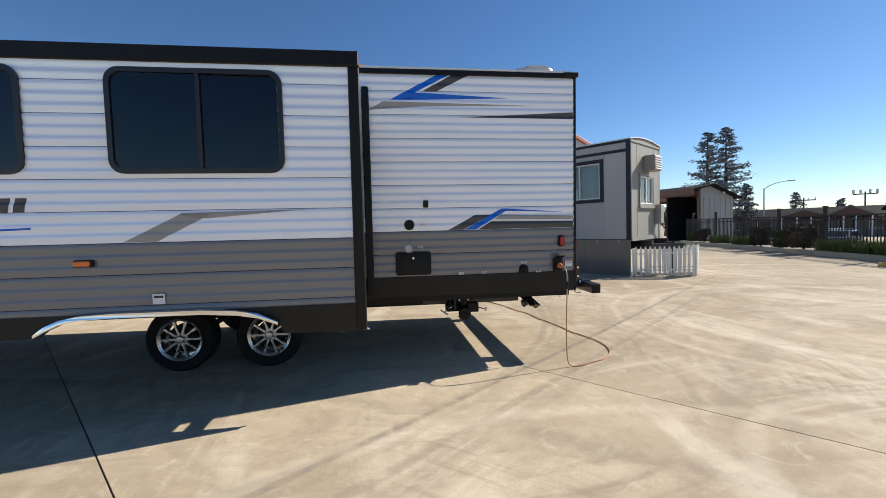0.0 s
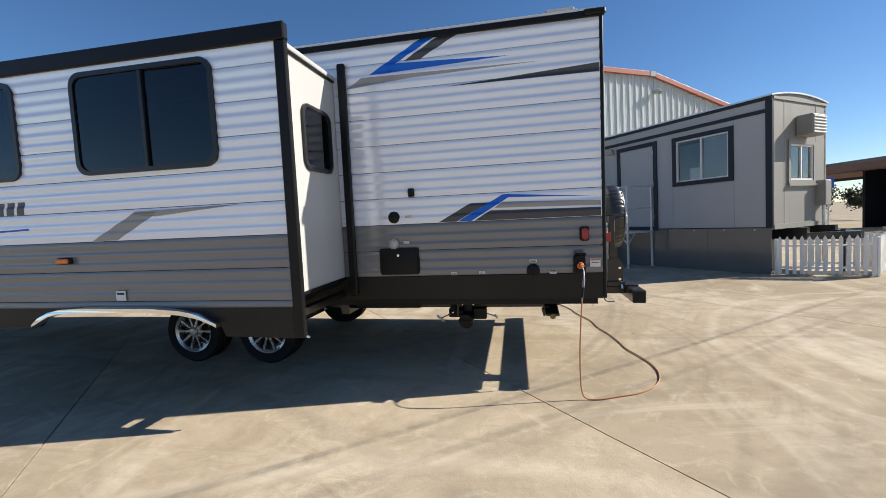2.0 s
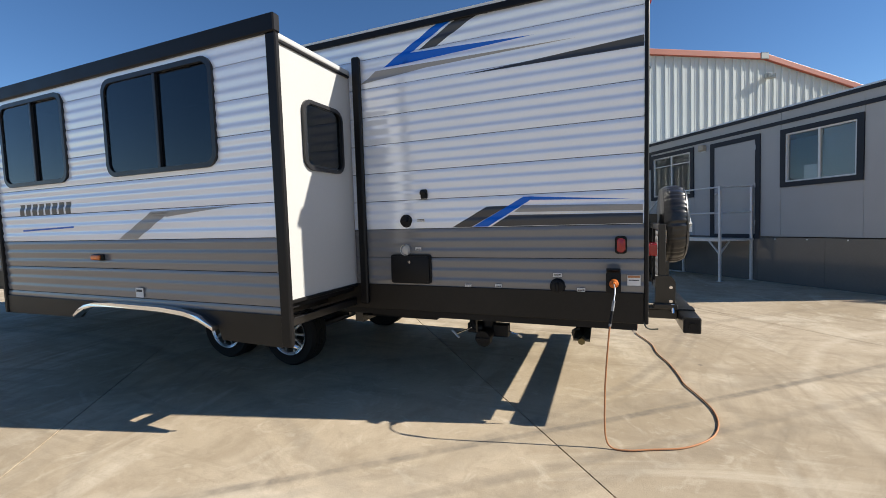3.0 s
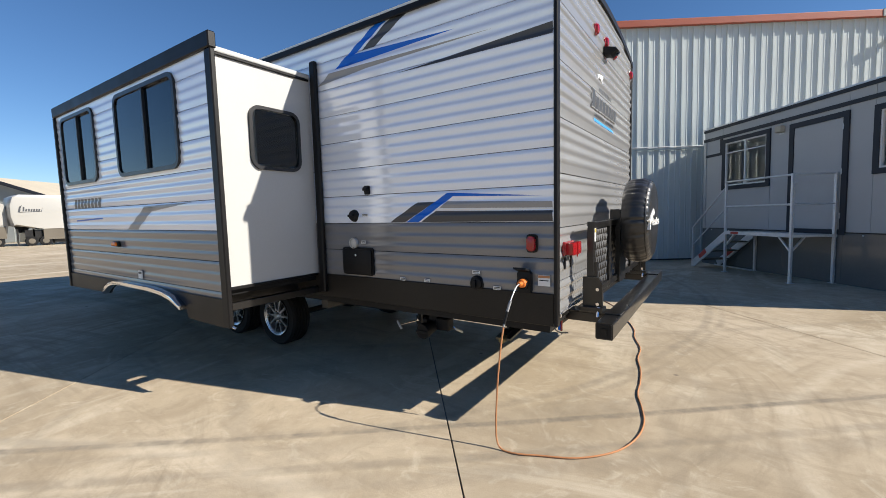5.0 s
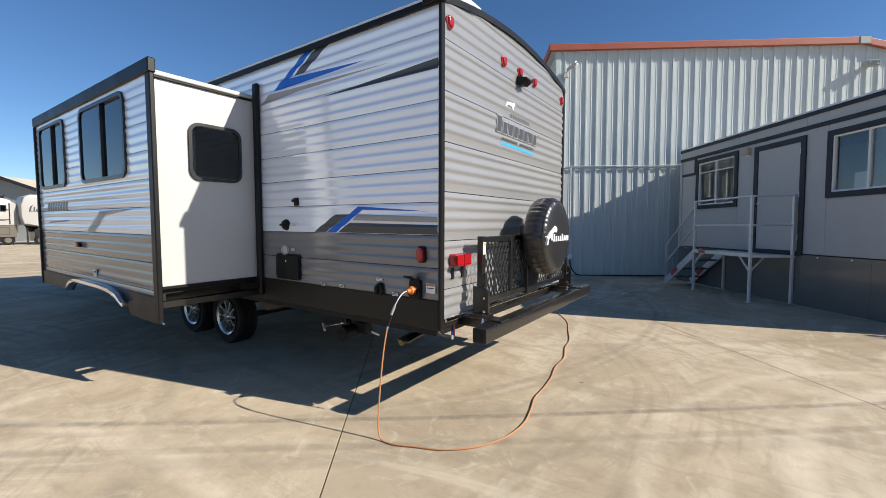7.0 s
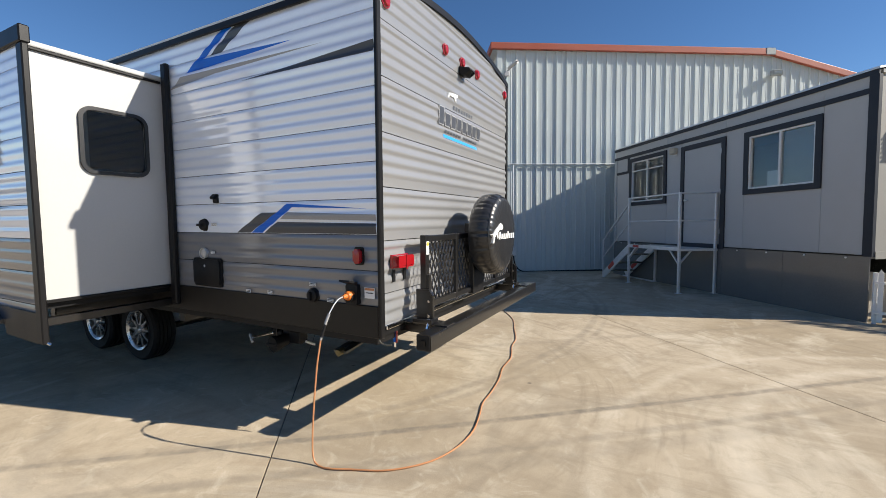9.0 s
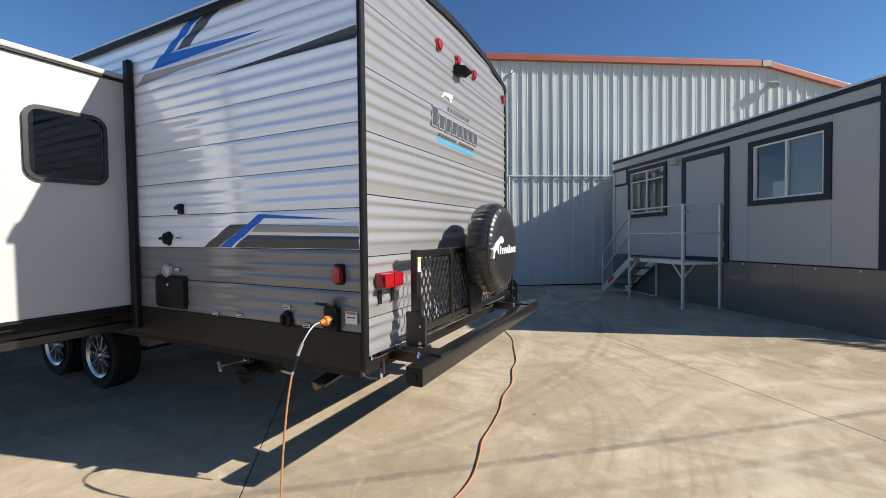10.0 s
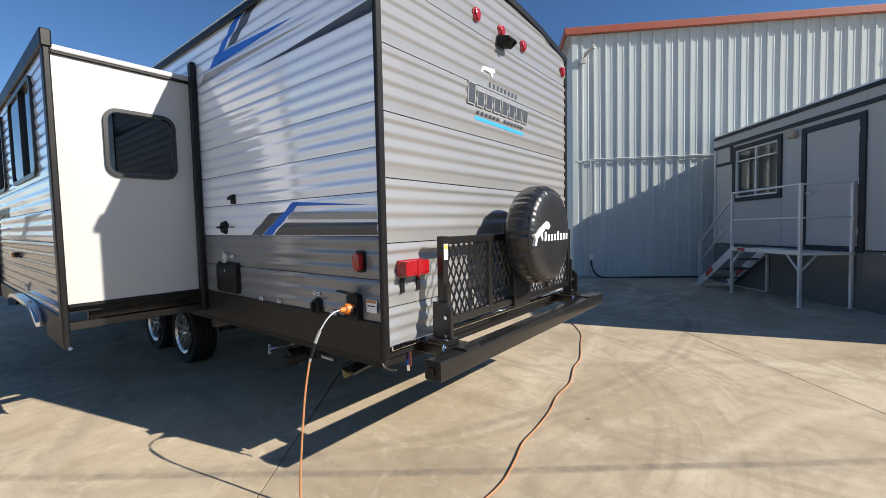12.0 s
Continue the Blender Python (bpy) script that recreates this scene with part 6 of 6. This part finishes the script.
def build_street_building():
    P, Q = Vector((44.5, 54.0)), Vector((68.0, 27.0))
    n = (Q - P).length
    b = thing("street_building", "long low beige building with a dark shingled roof and gabled porch", "building", Matrix.Translation((P.x, P.y, -1.2)) @ pose(0, 0, 0, 0, 0, math.degrees(math.atan2(Q.y - P.y, Q.x - P.x))))
    part("wall", box(0, n, 0, 9, 0, 2.2), "stucco", b)
    part("roof", prism([(-0.7, 2.2), (4.5, 3.55), (9.7, 2.2), (9.7, 2.05), (-0.7, 2.05)], "x", -0.5, n + 0.5), "shingle", b, "dark shingled roof")
    part("fascia", box(-0.5, n + 0.5, -0.76, -0.7, 2.0, 2.22), "brown", b)
    for x0, w, pk in ((8.2, 5.4, 3.3), (12.6, 4.6, 3.6)):
        part("porch_roof", prism([(x0, 2.35), (x0 + w / 2, pk), (x0 + w, 2.35)], "y", -2.4, 1.0), "brown", b, "red-brown porch gable")
        part("porch_verge", prism([(x0 - 0.2, 2.3), (x0 + w / 2, pk + 0.06), (x0 + w + 0.2, 2.3), (x0 + w - 0.05, 2.3), (x0 + w / 2, pk - 0.12), (x0 + 0.05, 2.3)], "y", -2.5, -2.41), "stucco", b)
        for k in (0.1, 0.38, 0.62, 0.9):
            part("porch_column", box(x0 + w * k - 0.1, x0 + w * k + 0.1, -2.3, -2.1, 0, 2.35), "picket", b)
    x = 1.0
    while x < n - 2:
        w = part("window", box(x, x + 1.5, -0.04, -0.002, 0.8, 2.0), "picket", b)
        part("pane", box(x + 0.08, x + 1.42, -0.05, -0.039, 0.88, 1.92), "tint", w)
        x += 2.6
    for x in (18.5, 27.0):
        part("roof_unit", box(x, x + 1.1, 3.6, 4.6, 3.2, 4.1, 0.05), "galv", b)
    # dark-roofed neighbour further along
    c = thing("street_building", "low dark-roofed building further along the street", "building", Matrix.Translation((60.0, 22.0, -1.2)))
    part("wall", box(0, 10, -8, 6, 0, 2.6), "stucco", c)
    part("roof", prism([(-0.6, 2.6), (5, 4.0), (10.6, 2.6)], "y", -8.6, 6.6), "shingle", c)
    for y in (-6, -3, 0, 3):
        w = part("window", box(-0.04, -0.002, y, y + 1.4, 0.8, 2.0), "picket", c)
        part("pane", box(-0.05, -0.039, y + 0.08, y + 1.32, 0.88, 1.92), "tint", w)


build_street_building()


def build_car(x, y, z, turn, paint, label):
    c = thing("car", label, "car", Matrix.Translation((x, y, z)) @ pose(0, 0, 0, 0, 0, turn))
    out = [(-2.15, 0.35), (-2.2, 0.75), (-2.0, 0.95), (-1.5, 1.0), (-0.85, 1.42), (0.55, 1.44), (1.2, 1.0), (2.05, 0.85), (2.2, 0.6), (2.15, 0.32)]
    part("body", prism(out, "y", -0.88, 0.88, bevel=0.09), paint, c, smooth=True)
    part("side_glass", prism([(-1.3, 1.02), (-0.8, 1.36), (0.5, 1.37), (1.0, 1.02)], "y", -0.895, 0.895), "tint", c)
    part("rear_glass", prism([(-1.49, 1.04), (-0.93, 1.40), (-0.9, 1.38), (-1.44, 1.02)], "y", -0.68, 0.68), "tint", c)
    part("windscreen", prism([(1.16, 1.06), (0.62, 1.42), (0.58, 1.40), (1.1, 1.04)], "y", -0.68, 0.68), "tint", c)
    for px in (-1.35, 1.35):
        for py in (-0.8, 0.8):
            w = part("wheel", rod((px, py - 0.1, 0.32), (px, py + 0.1, 0.32), 0.32, 20), "tyre", c, smooth=True)
            part("rim", rod((px, py - 0.108, 0.32), (px, py + 0.108, 0.32), 0.2, 16), "alloy", w)
    for py in (-0.7, 0.7):
        part("headlight", box(2.1, 2.21, py - 0.16, py + 0.16, 0.62, 0.76, 0.03), "chrome", c)
        part("tail_light", box(-2.22, -2.1, py - 0.16, py + 0.16, 0.72, 0.88, 0.03), "red", c)
    part("bumper", box(-2.24, -2.12, -0.8, 0.8, 0.4, 0.6, 0.04), paint, c)


build_car(33.0, 26.6, -1.22, 25, "car_paint", "dark grey saloon car parked across the street")
build_car(36.6, 30.6, -1.22, 25, "black", "black car parked across the street")
build_car(17.5, 33.5, 0.0, 60, "cream", "white car parked beyond the office")


def build_sign():
    s = thing("parking_sign", "blue parking sign on a thin steel post", "sign", Matrix.Translation((13.9, 20.9, 0)))
    part("post", rod((0, 0, -0.02), (0, 0, 2.35), 0.03, 8), "galv", s)
    p = part("plate", box(-0.19, 0.19, -0.045, -0.03, 1.95, 2.4, 0.004), "sign_blue", s)
    part("symbol_bar", box(-0.03, 0.03, -0.05, -0.0452, 2.08, 2.28), "label", p)
    y = thing("wheel_stop", "yellow painted concrete wheel stop on the yard", "wheel stop", Matrix.Translation((12.7, 9.3, 0)) @ pose(0, 0, 0, 0, 0, -35))
    part("stop_block", prism([(-0.08, 0), (0.08, 0), (0.06, 0.11), (-0.06, 0.11)], "x", 0, 1.5, bevel=0.01), "yellow", y)


build_sign()


# ---- far side of the yard ----
def row_wheels(r, ys):
    for yy in ys:
        wh = part("wheel", rod((-0.28, yy, 0.36), (-0.03, yy, 0.36), 0.36, 20), "tyre", r, smooth=True)
        part("rim", rod((-0.12, yy, 0.36), (-0.018, yy, 0.36), 0.2, 16), "taupe", wh)


def row_window(r, y0, y1, z0, z1):
    w = part("window", prism(rounded(y0, y1, z0, z1, 0.08), "x", 0.0, 0.035), "frame", r)
    part("pane", prism(rounded(y0 + 0.05, y1 - 0.05, z0 + 0.05, z1 - 0.05, 0.06), "x", 0.034, 0.042), "tint", w)


def build_parked_trailer(x, y0, y1, top, label):
    """A low trailer seen broadside, rounded towards y1, with dark sweeps on its side."""
    r = thing("parked_trailer", label, "travel trailer", Matrix.Translation((x, 0, 0.126)), "trailers parked across the yard")
    pts = [(y0, 0.62), (y1 - 0.1, 0.62), (y1, 1.5), (y1 + 0.05, 2.6), (y1 - 0.1, top - 0.5), (y1 - 0.45, top - 0.15), (y1 - 1.0, top), (y0 + 0.1, top), (y0, top - 0.1)]
    part("body", prism(pts, "x", -2.4, 0.0, bevel=0.06), "cream", r, smooth=True)
    low = part("lower_panel", box(0.002, 0.03, y0 + 0.05, y1 - 0.12, 0.60, 1.50, 0.006), "taupe", r, "taupe lower panel")
    part("hatch", ring(rounded(y1 - 1.5, y1 - 0.5, 0.78, 1.36, 0.05), rounded(y1 - 1.46, y1 - 0.54, 0.82, 1.32, 0.04), "x", 0.03, 0.04), "charcoal", low)
    part("lower_edge", box(0.003, 0.036, y0 + 0.05, y1 - 0.1, 1.50, 1.53), "charcoal", r)
    part("roof_unit", box(-1.6, -0.8, y1 - 1.75, y1 - 0.55, top, top + 0.33, 0.1, seg=2), "black", r, smooth=True)
    row_window(r, y1 - 0.98, y1 - 0.62, 2.55, 3.05)
    row_window(r, y1 - 4.6, y1 - 3.0, 2.2, 2.95)
    d = part("door", box(0.002, 0.03, y1 - 0.48, y1 - 0.12, 1.6, 3.2, 0.006), "cream", r)
    part("door_edge", box(0.03, 0.04, y1 - 0.5, y1 - 0.44, 1.6, 3.2), "black", d)
    part("stripe", prism([(y1 - 2.0, 1.56), (y1 - 1.35, 1.56), (y1 - 1.45, 2.0), (y1 - 1.15, 2.9), (y1 - 0.95, 3.25), (y1 - 1.35, 2.95), (y1 - 1.75, 2.2)], "x", 0.002, 0.012), "charcoal", r)
    part("stripe", prism([(y1 - 1.3, 1.80), (y1 - 0.3, 1.92), (y1 - 0.3, 1.98), (y1 - 1.3, 1.94)], "x", 0.002, 0.012), "charcoal", r)
    part("stripe", prism([(y1 - 1.25, 2.62), (y1 - 0.2, 2.66), (y1 - 0.2, 2.72), (y1 - 1.2, 2.72)], "x", 0.002, 0.012), "charcoal", r)
    # Chassis deepened into a near-black block to give the shade underneath.
    part("chassis", box(-2.2, -0.12, y0 + 0.4, y1 - 0.2, 0.22, 0.61), "steel", r)
    row_wheels(r, (y1 - 0.6, y1 - 1.5))
    for yy in (y1 - 0.35, y1 - 1.4):
        part("landing_leg", box(-0.3, -0.2, yy, yy + 0.1, -0.01, 0.62), "steel", r)


def build_fifth_wheel(x, y0, y1, top):
    """A tall trailer whose nose overhangs its hitch."""
    r = thing("parked_trailer", "cream fifth-wheel trailer with a bulging overhanging nose parked across the yard", "travel trailer", Matrix.Translation((x, 0, 0.126)), "trailers parked across the yard")
    nose = [(y0 + 0.15, 1.55), (y0 + 1.75, 1.28), (y1, 1.28), (y1, top), (y0 + 0.55, top - 0.06), (y0 + 0.18, top - 0.25), (y0, top - 0.9), (y0, 2.2)]
    part("body", prism(nose, "x", -2.4, 0.0, bevel=0.12), "cream", r, smooth=True)
    part("lower_body", prism([(y0 + 1.75, 0.45), (y1, 0.45), (y1, 1.28), (y0 + 1.75, 1.28)], "x", -2.35, -0.01), "taupe", r, "taupe lower body")
    part("pin_box", prism([(y0 + 0.35, 1.55), (y0 + 1.2, 1.4), (y0 + 0.95, 1.05), (y0 + 0.6, 1.0)], "x", -1.4, -1.0), "black", r)
    # Near-black hitch and chassis masses stand for shade below the nose.
    part("hitch_beam", box(-2.0, -0.3, y0 + 0.75, y0 + 1.75, 0.3, 1.2), "steel", r)
    part("chassis", box(-2.2, -0.3, y0 + 1.75, y1 - 0.3, 0.15, 0.46), "steel", r)
    for yy in (y0 + 0.3, y0 + 1.2, y0 + 2.3):
        part("landing_leg", box(-0.4, -0.3, yy, yy + 0.1, -0.01, 1.3), "steel", r)
    row_window(r, y0 + 3.4, y0 + 4.7, 2.3, 3.0)
    row_window(r, y0 + 6.2, y0 + 7.5, 2.3, 3.0)
    part("wordmark_swash", prism([(y0 + 0.42, 2.55), (y0 + 0.50, 2.95), (y0 + 0.68, 3.1), (y0 + 0.58, 2.85), (y0 + 0.56, 2.62)], "x", 0.002, 0.014), "charcoal", r)
    for i in range(7):
        a = y0 + 0.68 + 0.145 * i
        part("wordmark_bar", prism([(a, 2.62), (a + 0.03, 2.8 if i else 2.95), (a + 0.12, 2.8 if i else 2.95), (a + 0.09, 2.62)], "x", 0.002, 0.014), "charcoal", r)
    part("wordmark_line", prism([(y0 + 0.45, 2.53), (y0 + 1.75, 2.6), (y0 + 1.8, 2.9), (y0 + 1.7, 2.63), (y0 + 0.45, 2.57)], "x", 0.002, 0.014), "charcoal", r)
    row_wheels(r, (y0 + 1.05, y0 + 1.85, y0 + 6.0, y0 + 6.9))


build_parked_trailer(-42.0, 0.5, 9.5, 3.6, "white travel trailer with dark sweeping stripes parked across the yard")
build_fifth_wheel(-41.0, 9.5, 20.1, 3.95)
build_parked_trailer(-42.5, -11.0, -0.4, 3.4, "white travel trailer parked in the row across the yard")


def build_gabled_house():
    h = thing("gabled_building", "grey gabled building with a tan roof behind the parked trailers", "building", Matrix.Translation((-57.5, 11.2, 0.12)) @ pose(0, 0, 0, 0, 0, 37))
    # local x across the gable, y back along the ridge
    part("wall", prism([(-5, 0), (5, 0), (5, 4.6), (0, 6.3), (-5, 4.6)], "y", 0, 18), "shed", h)
    for s in (-1, 1):
        part("roof_slope", prism([(0, 6.55), (0, 6.38), (5.7 * s, 4.42), (5.7 * s, 4.58)], "y", -0.6, 18.6), "tan_roof", h, "tan sheet roof")
        part("verge_board", prism([(0, 6.6), (0, 6.25), (5.75 * s, 4.28), (5.75 * s, 4.62)], "y", -0.68, -0.61), "navy", h)
    part("roller_door", box(-2, 2, -0.05, -0.002, 0, 3.4), "shed", h)


build_gabled_house()


# ---- concrete slabs of the yard ----
def build_slabs():
    us = [-58, -50, -42, -35.4, -28.1, -20.8, -13.5, -7.1, -3.45, 0.215, 3.393, 7.6, 11.6, 15.6, 19.4]
    vs = [-46, -37, -29, -20.5, -12.5, -4.6, 9.1, 17.0, 25, 33, 41]
    yard = tagged(new("yard_paving"), "pale concrete slabs with dark saw-cut joints and tyre tracks", "paving", kind="structure")
    g = 0.0043
    for a, b in zip(us, us[1:]):
        for c, d in zip(vs, vs[1:]):
            quad = [U * p + V * q for p, q in ((a + g, c + g), (b - g, c + g), (b - g, d - g), (a + g, d - g))]
            if max(p.x - 0.235 * (p.y - 10) for p in quad) > 14.0:
                # trimmed where the planting strip begins
                lim = lambda p: p.x - 0.235 * (p.y - 10) - 14.0
                out = []
                for i in range(4):
                    p, q = quad[i], quad[(i + 1) % 4]
                    fp, fq = lim(p), lim(q)
                    if fp <= 0:
                        out.append(p)
                    if fp * fq < 0:
                        out.append(p + (q - p) * (fp / (fp - fq)))
                quad = out
            if len(quad) < 3:
                continue
            # a raised top that follows the yard's gentle rise, with eased edges
            n = len(quad)
            mid = sum(quad, Vector((0, 0))) / n
            inner = [p + (mid - p).normalized() * 0.003 for p in quad]
            bm = bmesh.new()
            if n == 4:
                nu, nv = max(int((b - a) / 1.4), 1), max(int((d - c) / 1.4), 1)
                rows = []
                for i in range(nu + 1):
                    e0, e1 = inner[0].lerp(inner[1], i / nu), inner[3].lerp(inner[2], i / nu)
                    rows.append([bm.verts.new((*e0.lerp(e1, j / nv), 0)) for j in range(nv + 1)])
                for i in range(nu):
                    for j in range(nv):
                        bm.faces.new((rows[i][j], rows[i + 1][j], rows[i + 1][j + 1], rows[i][j + 1]))
            else:
                bm.faces.new([bm.verts.new((p.x, p.y, 0.0)) for p in inner])
            edge = [e for e in bm.edges if e.is_boundary]
            ext = bmesh.ops.extrude_edge_only(bm, edges=edge)
            for v in ext["geom"]:
                if isinstance(v, bmesh.types.BMVert):
                    o = (v.co.xy - mid).normalized() * 0.003
                    v.co += Vector((o.x, o.y, -0.025))
            for v in bm.verts:
                v.co.z += lift(v.co.x)
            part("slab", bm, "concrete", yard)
    for u in us[6:14]:
        p, q = U * u + V * -12.5, U * u + V * 17
        for k in range(12):
            a, b = p.lerp(q, k / 12), p.lerp(q, (k + 1) / 12)
            part("joint_filler", bar((a.x, a.y, lift(a.x) - 0.016), (b.x, b.y, lift(b.x) - 0.016), 0.011, 0.014), "ink", yard)


build_slabs()
